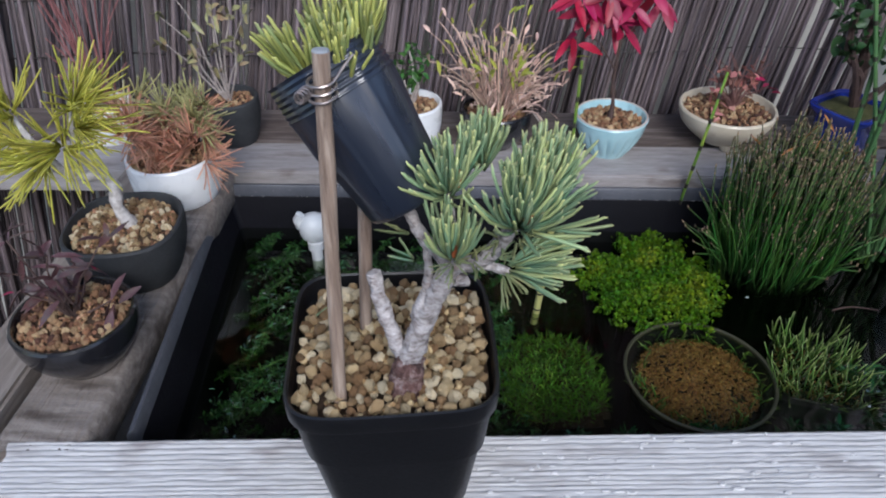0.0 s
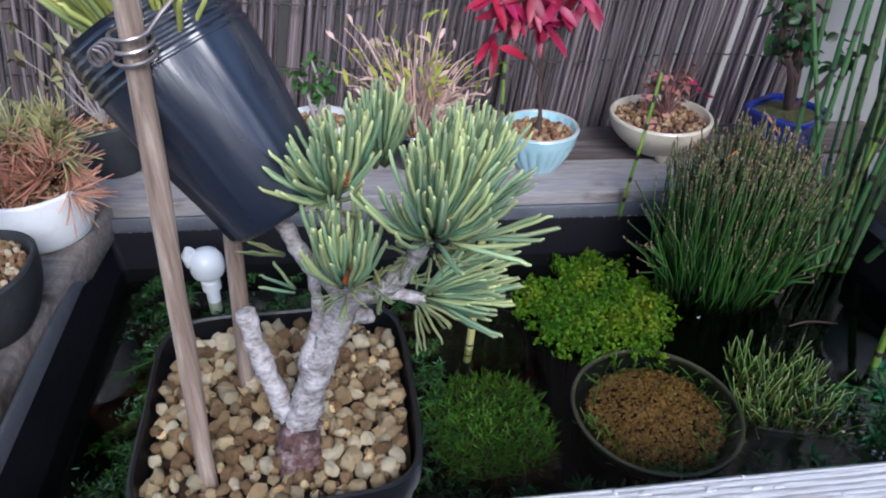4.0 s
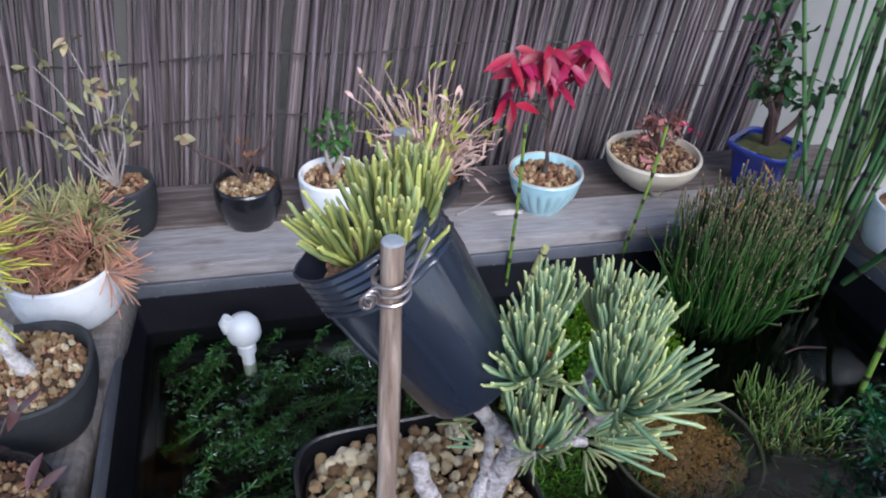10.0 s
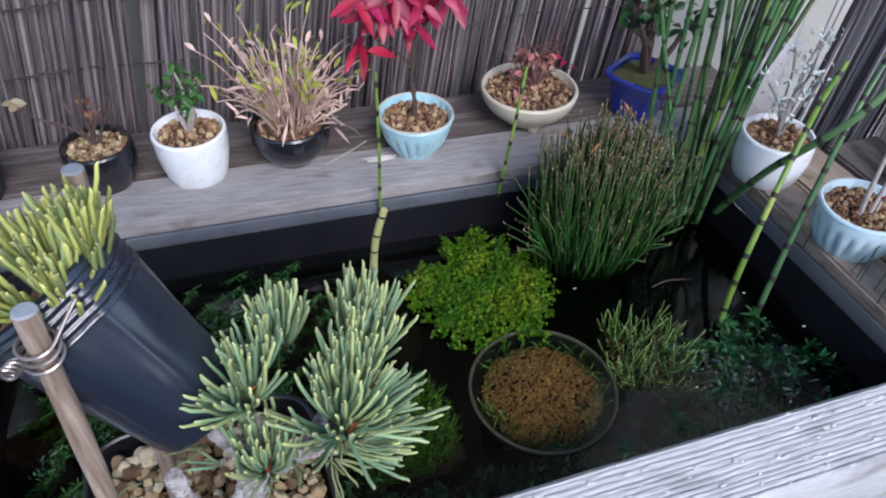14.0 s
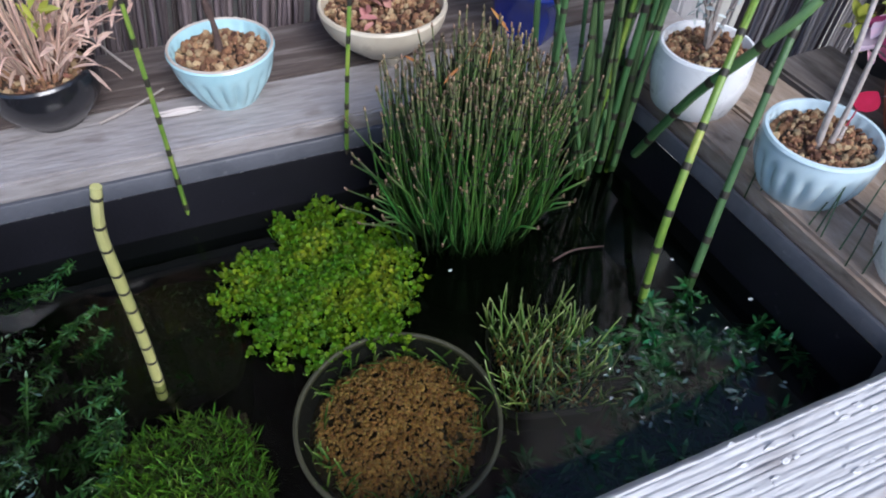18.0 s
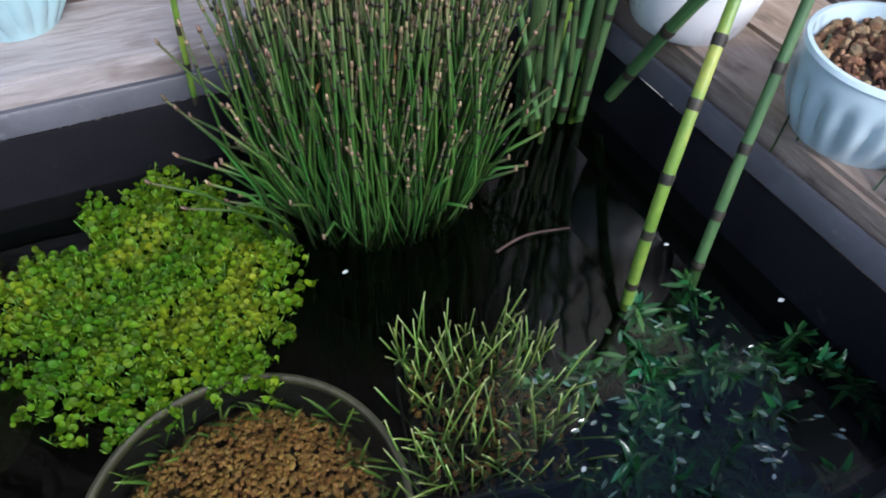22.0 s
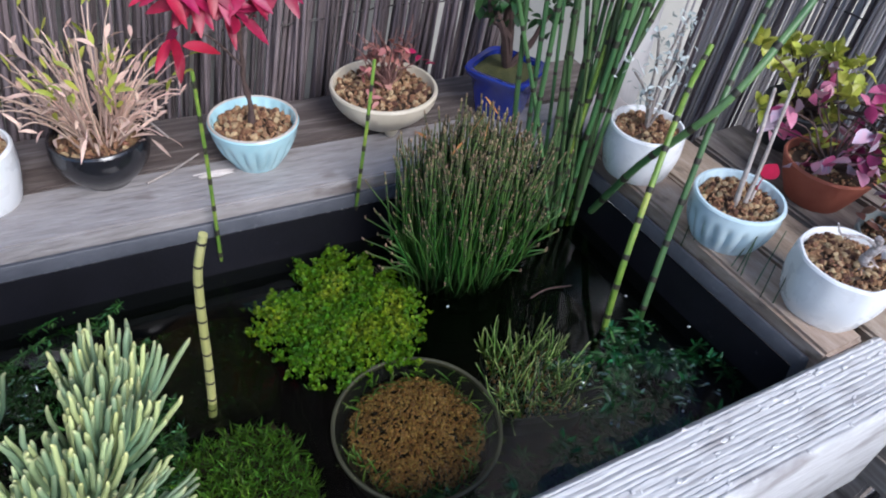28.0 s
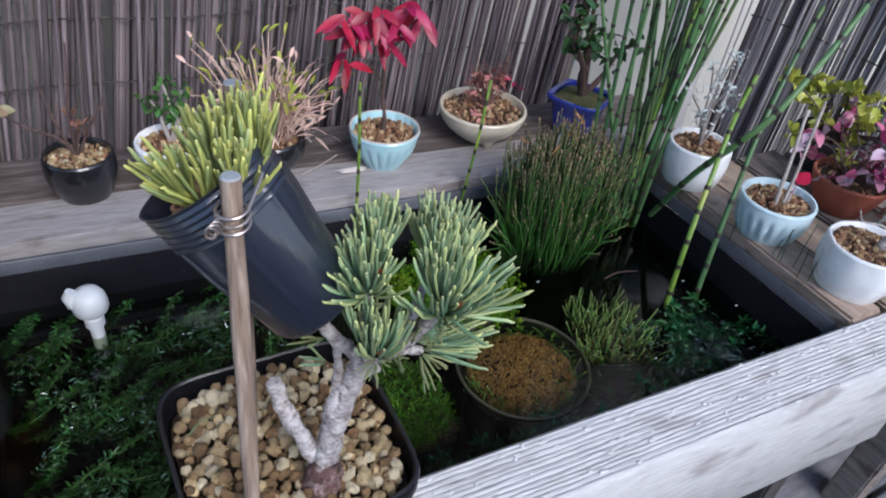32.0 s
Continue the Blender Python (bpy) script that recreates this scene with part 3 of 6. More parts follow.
def ribbed_board(name, length, width, height, ribs, depth, material, m, parent):
    """A board with grooves along it, worn along the edges."""
    prof = [(-width, -height + 0.003), (-width, -0.004), (-width + 0.003, -0.0008)]
    steps = ribs * 8
    shift = [0.0] + [rnd(-0.34, 0.34) for _ in range(ribs - 1)] + [0.0]
    for i in range(steps + 1):
        k, u = min(i // 8, ribs - 1), i / 8 - min(i // 8, ribs - 1)
        y = -width + 0.004 + (width - 0.008) * (k + u + shift[k] * (1 - u) + shift[k + 1] * u) / ribs
        prof.append((y, -depth * (0.5 - 0.5 * math.cos(2 * math.pi * ribs * i / steps)) ** 4.0))
    prof += [(-0.003, -0.0008), (0, -0.004), (0, -height + 0.003), (-0.003, -height), (-width + 0.003, -height)]
    n = 200
    gg = Geo()
    verts = []
    for i in range(n + 1):
        x = length * i / n
        for y, z in prof:
            k = 0.5 * noise.noise(Vector((x * 35, y * 300, 3))) + noise.noise(Vector((x * 160, y * 500, 8)))
            ex = (0.004 * noise.noise(Vector((y * 90, z * 90, i))) if i in (0, n) else 0)
            if -0.006 < z < -0.0009 and -width + 0.0042 < y < -0.0042:
                z *= max(0.08, 0.75 + 0.9 * noise.noise(Vector((x * 7, y * 95, 5))) + 0.25 * noise.noise(Vector((x * 45, y * 95, 6))))
            verts.append(Vector((x + ex, y + 0.0006 * noise.noise(Vector((x * 20, 1, z * 50))), z + (0.0008 * k if z > -0.007 else 0))))
    p = len(prof)
    faces = [(i * p + j, (i + 1) * p + j, (i + 1) * p + (j + 1) % p, i * p + (j + 1) % p) for i in range(n) for j in range(p)]
    faces += [tuple(range(p)), tuple(n * p + j for j in range(p - 1, -1, -1))]
    gg.add(verts, faces)
    ob = part(name, gg, material, parent, "pale grooved board bleached by weather", True, 60)
    ob.matrix_local = m
    return ob


ribbed_board("front_board", 0.90, 0.058, 0.142, 12, 0.0012, WOOD_PALE, pose(-0.285, 0.330, DECK, 0, 0, -2.6), bench)
gg = Geo()
for _ in range(140):
    x, y = rnd(0.30, 0.895), rnd(-0.055, -0.003)
    c = Vector((x, y, rnd(-0.0006, 0.0002)))
    a, b, h = rnd(0.0012, 0.0050), rnd(0.0006, 0.0019), rnd(0.0006, 0.0015)
    ring_ = [Vector((a * math.cos(k * math.pi / 4) * rnd(0.6, 1.2), b * math.sin(k * math.pi / 4) * rnd(0.6, 1.2), 0)) for k in range(8)]
    gg.add([c + v for v in ring_] + [c + v * 0.7 + Vector((0, 0, h)) for v in ring_], [(k, (k + 1) % 8, 8 + (k + 1) % 8, 8 + k) for k in range(8)] + [tuple(range(8, 16))])
flakes = part("flaking_wood", gg, surface("bleached_flakes", [(0.56, 0.55, 0.54), (0.74, 0.74, 0.73)], 300, rough=0.9, bump=0.3, island=0.15), bench, "bleached flakes lifting off the board", True, 40, kind="stuff")
flakes.matrix_local = pose(-0.285, 0.330, DECK, 0, 0, -2.6)
ribbed_board("left_board", 0.40, 0.066, 0.035, 9, 0.0010, WOOD_SIDE, pose(-0.301, 0.322, DECK - 0.001, 0, 0, 83.8), bench)
b = solid("outer_board", -0.050, 0.0, 0.0, 0.50, -0.035, 0.0, WOOD_SIDE, bench, 0.003, 0.001, 4)
b.matrix_local = pose(-0.324, 0.20, DECK, 0, 0, -6.2)
# The rear board is darker and browner than the front one.
for y0, y1, paint in ((0.0, 0.068, WOOD_SHELF), (0.0705, 0.155, WOOD_SHELF_REAR)):
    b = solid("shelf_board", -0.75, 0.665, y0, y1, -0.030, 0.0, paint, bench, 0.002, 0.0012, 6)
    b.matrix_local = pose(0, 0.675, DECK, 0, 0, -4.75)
b = solid("right_board", 0.0, 0.048, 0.0, 0.320, -0.034, 0.0, WOOD_BROWN, bench, 0.003, 0.0008, 4)
b.matrix_local = pose(0.5542, 0.2925, DECK, 0, 0, -1.5)
solid("outer_board", 0.616, 0.685, 0.20, 0.60, DECK - 0.040, DECK - 0.004, WOOD_BROWN, bench, 0.003, 0.001, 4)
solid("outer_board", 0.697, 0.775, 0.20, 0.58, DECK - 0.040, DECK - 0.006, WOOD_SIDE, bench, 0.003, 0.001, 4)
solid("outer_board", 0.787, 0.86, 0.20, 0.57, DECK - 0.040, DECK - 0.006, WOOD_SIDE, bench, 0.003, 0.001, 4)
for x in (-0.30, 0.02, 0.35, 0.575, 0.74):
    solid("cross_bar", x - 0.022, x + 0.022, 0.265 if x < 0.6 else 0.21, 0.70 if x < 0.5 else 0.59, 0.560, 0.6035, WOOD_DARK if x < 0.6 else WOOD_SIDE, bench, 0.003)
for x, y in ((-0.30, 0.29), (0.575, 0.29), (-0.30, 0.66), (0.575, 0.60), (0.74, 0.25), (0.74, 0.57), (-0.66, 0.78)):
    solid("leg", x - 0.0185, x + 0.0185, y - 0.0185, y + 0.0185, 0.0, DECK - 0.041, WOOD_DARK if x < 0.6 else WOOD_SIDE, bench, 0.003)

# ---- tub and water ----
RIM = [(-0.2135, 0.3325), (0.5535, 0.2950), (0.556, 0.6275), (-0.2095, 0.6885)]


FRONT_DIP = 0.036


def inset_ring(d, z, r=0.007, n=5):
    """The tub's outline moved inward by d, with rounded corners; the front wall is cut down above the water."""
    c = [Vector((x, y)) for x, y in RIM]
    pts = []
    for i in range(4):
        a, p, q = c[i - 1], c[i], c[(i + 1) % 4]
        u, w = (a - p).normalized(), (q - p).normalized()
        o = p + (u + w) * (d + r)
        for k in range(n + 1):
            s = k / n
            v = (-w * (1 - s) - u * s)
            cut = FRONT_DIP * (0, 0.3, 1, 1, 1, 1)[k if i == 0 else n - k] if i < 2 else 0
            pts.append(Vector((*(o + v.normalized() * r), z - cut * max(0.0, min(1.0, (z - WATERLINE) / 0.035)))))
    return pts


tub = thing("tub", (0, 0, 0), "black plastic mortar tub filled with dark water", "tub")
g = Geo()


def shell(levels, bottom, top):
    gg = Geo()
    rings = [inset_ring(d, z) for d, z in levels]
    k = len(rings[0])
    faces = [(i * k + j, i * k + (j + 1) % k, (i + 1) * k + (j + 1) % k, (i + 1) * k + j) for i in range(len(rings) - 1) for j in range(k)]
    if bottom:
        faces.append(tuple(range(k - 1, -1, -1)))
    if top:
        faces.append(tuple((len(rings) - 1) * k + j for j in range(k)))
    gg.add([v for r in rings for v in r], faces)
    return gg


part("body", shell([(0.034, 0.604), (0.032, 0.606), (0.0055, 0.772), (0.0062, 0.7725), (0.0070, 0.770), (0.0145, WATERLINE), (0.036, 0.612), (0.040, 0.608)], True, True), TUB, tub, "", True, 30)
part("rim", shell([(0.0062, 0.7735), (0.001, 0.7735), (0.0, 0.778), (0.0, 0.785), (0.001, 0.787), (0.0042, 0.787), (0.0052, 0.7855), (0.0066, 0.7735), (0.0062, 0.7735)], False, False), TUB_RIM, tub, "flat black rim of the tub", True, 30)
g = Geo()
ring = inset_ring(0.0143, WATERLINE)
g.add(ring, [tuple(range(len(ring)))])
water = tagged(part("water", g, WATER, None, smooth=False), "still dark water in the tub", "water", "", "structure")
water.visible_shadow = False
# Two tinted sheets added under the surface, in place of absorption in the water.
for dz in (0.022, 0.048):
    g = Geo()
    ring = inset_ring(0.0155 + dz * 0.155, WATERLINE - dz)
    g.add(ring, [tuple(range(len(ring)))])
    part("depth_tint_sheet", g, MURK, water, "added tinted sheet that stands in for the water's absorption", smooth=False)

# ---- fences, post and wall behind ----
reed_fence("fence_back", (-0.80, 0.855, 0), (0.53, 0.808, 0), 0.30, 2.8, 0.0049, "weathered grey reed screen behind the shelf", (0.862, 0.932, 1.02), (LEAN_X, LEAN_Y), REED)
reed_fence("fence_right", (0.790, 0.735, 0), (0.98, -0.20, 0), 0.30, 1.48, 0.0046, "streaky bleached reed screen beside the bench", (0.90, 1.02), (LEAN_X, LEAN_Y), REED_PALE)
post = solid("post", -0.042, 0.042, -0.02, 0.02, 0, 2.2, PAINT_WHITE, None, 0.004, 0.001, 2)
post.matrix_world = pose(0.70, 0.705, 0, -4.5, 10, 20)
tagged(post, "white painted timber post between the reed screens", "post", "", "structure")
wall = solid("wall_back", -1.6, 2.2, 1.15, 1.30, 0, 3.0, PLASTER, None, 0)
tagged(wall, "cream plaster house wall behind the screens", "wall", "", "structure")

# Unseen wall, added to block low sky and bounce light onto the bench.
wall = solid("wall_house", -2.6, 2.8, -3.40, -3.20, 0, 2.7, LIGHT_WALL, None, 0)
tagged(wall, "unseen grey wall added opposite the bench to shape the light", "wall", "", "structure")


# ---- pots ----
def bowl(name, parent, prof, material, n=48, shape=None, label=""):
    """A turned pot; prof runs up the outside and down the inside."""
    gg = Geo()
    gg.lathe(prof, n, shape)
    return part(name, gg, material, parent, label, True, 50)


def cup_profile(rb, rt, h, wall=0.004, belly=0.0, foot=0.0, soil=0.012, lip=0.0):
    out = [(rb * 0.6, foot * 0.5), (rb * 0.96, 0.0), (rb, 0.002)]
    for i in range(1, 9):
        u = i / 8
        out.append((rb + (rt - rb) * u + belly * math.sin(math.pi * u), 0.002 + (h - 0.004) * u))
    out += [(rt + lip, h - 0.002), (rt + lip - 0.0012, h), (rt - wall + 0.001, h), (rt - wall, h - 0.002)]
    out += [(rt - wall - 0.001, h - soil - 0.008), (rt - wall - 0.006, h - soil - 0.012)]
    return out


def potted(name, place, label, category, rb, rt, h, material, belly=0.0, soil=0.008, lip=0.0, shape=None, wall=0.004, stone_mat=None, count=90, size=(0.0026, 0.0044), turn=0.0, n=48):
    root = thing(name, place, label, category, "potted plants round the tub", turn)
    bowl("pot", root, cup_profile(rb, rt, h, wall, belly, 0, soil, lip), material, n, shape)
    gg = Geo()
    gg.lathe([(rt - wall - 0.0015, h - soil - 0.006), (rt - wall - 0.0015, h - soil - 0.001), (rt * 0.5, h - soil + 0.001), (0.002, h - soil + 0.002)], 28)
    part("soil", gg, SOIL, root, "dark damp soil")
    grains(root, int(count * 3.5), in_disc(rt - wall - 0.002, h - soil + 0.0008, 0.003), 0.0011, 0.0022, GRAINS, "grit")
    stones(root, int(count * 1.6), in_disc(rt - wall - size[0] * 0.9, h - soil + 0.001, 0.003), size[0] * 0.74, size[1] * 0.84, stone_mat or STONE_RED)
    return root


def flute(count, depth, rows):
    def shape(ang, r, z):
        return r * (1 - depth * (0.5 + 0.5 * math.cos(ang * count)) ** 2) if rows[0] < z < rows[1] and r > rows[2] else r
    return shape


def wobble(amount, seed):
    def shape(ang, r, z):
        return r * (1 + amount * noise.noise(Vector((math.cos(ang) * 1.6, math.sin(ang) * 1.6, z * 30 + seed))))
    return shape


def rounded_square(power):
    def shape(ang, r, z):
        c, s = abs(math.cos(ang)), abs(math.sin(ang))
        return r / (c ** power + s ** power) ** (1 / power)
    return shape


# ---- plant kit ----
def spline(pts):
    """A soft curve through the points."""
    pts = [Vector(p) for p in pts]
    out = []
    for i in range(len(pts) - 1):
        a, b2, c, d = pts[max(i - 1, 0)], pts[i], pts[i + 1], pts[min(i + 2, len(pts) - 1)]
        for s in range(4):
            t = s / 4
            out.append(0.5 * ((2 * b2) + (c - a) * t + (2 * a - 5 * b2 + 4 * c - d) * t * t + (3 * b2 - a - 3 * c + d) * t ** 3))
    out.append(pts[-1])
    return out


def limb(gg, pts, r0, r1, n=7, rough=0.0):
    """A tapering limb along a soft curve through the points."""
    out = spline(pts)
    m = len(out)
    rad = [(r0 + (r1 - r0) * i / (m - 1)) * (1 + rough * noise.noise(out[i] * 220)) for i in range(m)]
    gg.tube(out, rad, n)


def needle(gg, base, way, length, r, bend):
    base, way = Vector(base), Vector(way).normalized()
    pts = [base + way * length * u + bend * length * u * u for u in (0, 0.35, 0.7, 0.93, 1.0)]
    gg.tube(pts, [r * 0.8, r, r, r * 0.92, r * 0.45], 6)


def tuft(parent, base, axis, count, length, r, material, opening=0.9, shoot=0.012, label="", name="needle_tuft", curl=0.25, reach=(0.62, 1.12), rise=0.0):
    """A bunch of needles in loose bundles along a short shoot; they curve towards its tip and a little upward."""
    gg = Geo()
    base, axis = Vector(base), Vector(axis).normalized()
    s = axis.cross(Vector((0.2, 0.9, 0.4))).normalized()
    t = axis.cross(s)
    made = 0
    while made < count:
        u = random.random()
        a = rnd(0, 2 * math.pi)
        o = opening * (1 - 0.70 * u) * rnd(0.7, 1.2)
        radial = s * math.cos(a) + t * math.sin(a)
        p = base + axis * shoot * u + radial * 0.0018
        for k in range(random.choice((3, 4, 5))):
            way = axis * math.cos(o) + radial * math.sin(o) + unit() * 0.30
            needle(gg, p + unit() * 0.0004, way, length * rnd(*reach) * (1 - 0.10 * u), r * rnd(0.85, 1.12), axis * curl * rnd(0.3, 1.1) + Vector((0, 0, rise * rnd(0.3, 1))) + unit() * 0.22)
            made += 1
    return part(name, gg, material, parent, label, True, 0)


def horsetail(name, pts, r, material, label, spacing=0.035, group="horsetail stems", node_label="dark joint band", band=1.0):
    """One jointed stem with dark bands."""
    pts = [Vector(p) for p in pts]
    root = thing(name, tuple(pts[0]), label, "horsetail", group)
    o = pts[0]
    gg = Geo()
    limb(gg, [p - o for p in pts], r, r * 0.82, 8)
    stem = part("stem", gg, material, root)
    pts = spline(pts)
    total = sum((pts[i + 1] - pts[i]).length for i in range(len(pts) - 1))
    d, first = spacing * rnd(0.4, 0.9), 0
    while d < total:
        run, i = d, 0
        while i < len(pts) - 2 and run > (pts[i + 1] - pts[i]).length:
            run -= (pts[i + 1] - pts[i]).length
            i += 1
        w = (pts[i + 1] - pts[i]).normalized()
        c = pts[i] + w * run - o
        rr = r * (1 - 0.18 * d / total) * 1.12
        gg = Geo()
        gg.tube([c - w * 0.0034 * band, c - w * 0.001 * band, c + w * 0.001 * band, c + w * 0.0026 * band], [rr * 0.95, rr, rr * 1.04, rr * 0.95], 8)
        part("joint", gg, NODE, stem, node_label if first == 0 else "")
        first = 1
        d += spacing * rnd(0.8, 1.15)
    return root


# ---- pine in the square pot ----
pine = thing("potted_pine", (-0.012, 0.300, DECK), "small five-needle pine bonsai in a square black plastic pot", "bonsai")
gg = Geo()
H, RT, RB = 0.115, 0.0605, 0.044
prof = [(RB * 0.7, 0.001), (RB, 0.0), (RB + 0.001, 0.004)]
prof += [(RB + 0.001 + (RT - 0.004 - RB) * u, 0.004 + (H - 0.019) * u) for u in (0.25, 0.5, 0.75, 1.0)]
prof += [(RT - 0.0005, H - 0.0135), (RT, H - 0.012), (RT + 0.0005, H - 0.003), (RT, H - 0.0005), (RT - 0.0012, H), (RT - 0.0022, H - 0.001), (RT - 0.003, H - 0.02), (RT - 0.006, H - 0.05), (0.01, H - 0.05)]


def square_pot(ang, r, z):
    return rounded_square(6)(ang, r, z) * (1 + 0.010 * math.sin(ang * 3 + 1) * (z / H) ** 2)


gg.lathe(prof, 88, square_pot)
part("pot", gg, POT_BLACK, pine, "", True, 40)
gg = Geo()
gg.tube([(-0.02, -0.0525, 0.066), (-0.018, -0.0532, 0.069), (0.02, -0.0532, 0.069), (0.022, -0.0525, 0.066)], 0.0007, 5)
part("moulded_mark", gg, POT_BLACK, pine)
gg = Geo()
gg.lathe([(RT - 0.006, H - 0.03), (RT - 0.0045, H - 0.017), (0.03, H - 0.015), (0.002, H - 0.013)], 60, square_pot)
part("soil", gg, SOIL, pine)


def in_square():
    while True:
        x, y = rnd(-0.054, 0.054), rnd(-0.054, 0.054)
        if (abs(x) / 0.054) ** 5 + (abs(y) / 0.054) ** 5 < 1:
            return Vector((x, y, H - 0.0085 + rnd(-0.001, 0.003) + 0.004 * (1 - (x * x + y * y) / 0.003)))


LAID = []


def apart_in_square():
    """The candidate that lies farthest from the stones laid so far."""
    best, far = None, -1
    for _ in range(14):
        p = in_square()
        d = min(((p - q).length for q in LAID), default=1)
        if d > far:
            best, far = p, d
    LAID.append(best)
    return best + Vector((0, 0, rnd(-0.001, 0.002)))


stones(pine, 298, apart_in_square, 0.0026, 0.0047, STONE)
# Deeper gravel gets darker colours, which paint the shade in the gaps.
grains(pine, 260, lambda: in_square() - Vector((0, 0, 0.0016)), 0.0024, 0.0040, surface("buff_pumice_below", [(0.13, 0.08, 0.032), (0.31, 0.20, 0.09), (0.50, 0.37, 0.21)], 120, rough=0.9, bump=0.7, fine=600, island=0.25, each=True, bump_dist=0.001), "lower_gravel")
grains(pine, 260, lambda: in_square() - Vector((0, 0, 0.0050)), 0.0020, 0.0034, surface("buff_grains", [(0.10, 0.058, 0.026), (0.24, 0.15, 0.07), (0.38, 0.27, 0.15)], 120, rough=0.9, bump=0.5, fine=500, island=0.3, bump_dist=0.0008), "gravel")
gg = Geo()
limb(gg, [(-0.048, 0.022, H - 0.003), (-0.040, 0.026, H + 0.001), (-0.032, 0.027, H)], 0.0006, 0.0003, 5)
part("fallen_needle", gg, NEEDLE_OLD, pine, "dry straw-coloured needle on the gravel")

O = Vector((-0.012, 0.300, DECK))


def at(x, y, z):
    return Vector((x, y, z)) - O




def bark_limb(name, pts, r0, r1, label="", base=1.0, n=18, material=BARK):
    """A limb with plates, knots and ridges pushed out of its surface."""
    gg = Geo()
    limb(gg, pts, r0, r1, n, 0.0)
    fine = Geo()
    m = len(gg.v) // n
    axis = [sum((gg.v[i * n + j] for j in range(n)), Vector()) / n for i in range(m)]
    dense = []
    for i in range(m - 1):
        for s in range(4):
            for j in range(n):
                dense.append((gg.v[i * n + j].lerp(gg.v[(i + 1) * n + j], s / 4), axis[i].lerp(axis[i + 1], s / 4)))
    dense += [(gg.v[(m - 1) * n + j], axis[-1]) for j in range(n)]
    rows = len(dense) // n
    out = []
    for k, (v, c) in enumerate(dense):
        w = v - c
        u = (k // n) / rows
        h = 0.26 * noise.noise(v * 160) + 0.24 * noise.noise(Vector((v.x * 420, v.y * 420, v.z * 260))) + 0.16 * abs(noise.noise(v * 700))
        flare = 1 + (base - 1) * max(0, 1 - u * 5)
        out.append(c + w * (flare + h))
    fine.add(out, [(i * n + j, i * n + (j + 1) % n, (i + 1) * n + (j + 1) % n, (i + 1) * n + j) for i in range(rows - 1) for j in range(n)] + [tuple((rows - 1) * n + j for j in range(n))])
    return part(name, fine, material, pine, label, True, 50)


bark_limb("trunk_base", [at(-0.0045, 0.267, 0.900), at(-0.004, 0.2675, 0.912), at(-0.0025, 0.268, 0.922), at(-0.001, 0.269, 0.928)], 0.0094, 0.0078, "dark reddish flaking foot of the trunk", 1.15, 20, BARK_RED)
bark_limb("trunk", [at(-0.004, 0.268, 0.917), at(-0.001, 0.270, 0.930), at(0.0038, 0.273, 0.944), at(0.0105, 0.276, 0.960), at(0.0180, 0.278, 0.976), at(0.0235, 0.276, 0.989)], 0.0071, 0.0047, "silvery grey flaking trunk", 1.1)
bark_limb("branch_stub", [at(-0.004, 0.269, 0.922), at(-0.010, 0.276, 0.938), at(-0.016, 0.285, 0.954), at(-0.0190, 0.290, 0.966), at(-0.0200, 0.2915, 0.971)], 0.0044, 0.0034, "cut grey side stub")
bark_limb("knot", [at(0.004, 0.275, 0.955), at(0.0065, 0.2765, 0.962), at(0.0075, 0.278, 0.968)], 0.0042, 0.0026, "swollen grey knot on the trunk")
bark_limb("knot", [at(0.022, 0.277, 0.976), at(0.0275, 0.279, 0.973), at(0.0295, 0.280, 0.971)], 0.0036, 0.0024)
bark_limb("branch", [at(0.022, 0.276, 0.986), at(0.032, 0.272, 0.990), at(0.042, 0.268, 1.000), at(0.0495, 0.261, 1.020)], 0.0046, 0.0026, "knotty fork that carries the needle tufts")
bark_limb("branch", [at(0.038, 0.271, 0.996), at(0.052, 0.285, 1.002), at(0.068, 0.300, 1.012)], 0.0030, 0.0020)
bark_limb("branch", [at(0.034, 0.272, 0.990), at(0.050, 0.272, 0.984)], 0.0030, 0.0020)
bark_limb("branch", [at(0.022, 0.275, 0.988), at(0.020, 0.272, 1.008), at(0.0195, 0.2745, 1.031)], 0.0038, 0.0022)
bark_limb("branch", [at(0.021, 0.277, 0.983), at(0.013, 0.280, 0.993), at(0.006, 0.281, 1.003), at(-0.001, 0.286, 1.017)], 0.0036, 0.0028, "layered branch that runs up into the vinyl pot")
bark_limb("branch", [at(0.0075, 0.279, 0.963), at(0.0095, 0.281, 0.976), at(0.0090, 0.281, 0.994)], 0.0024, 0.0020)

R_N = 0.00082


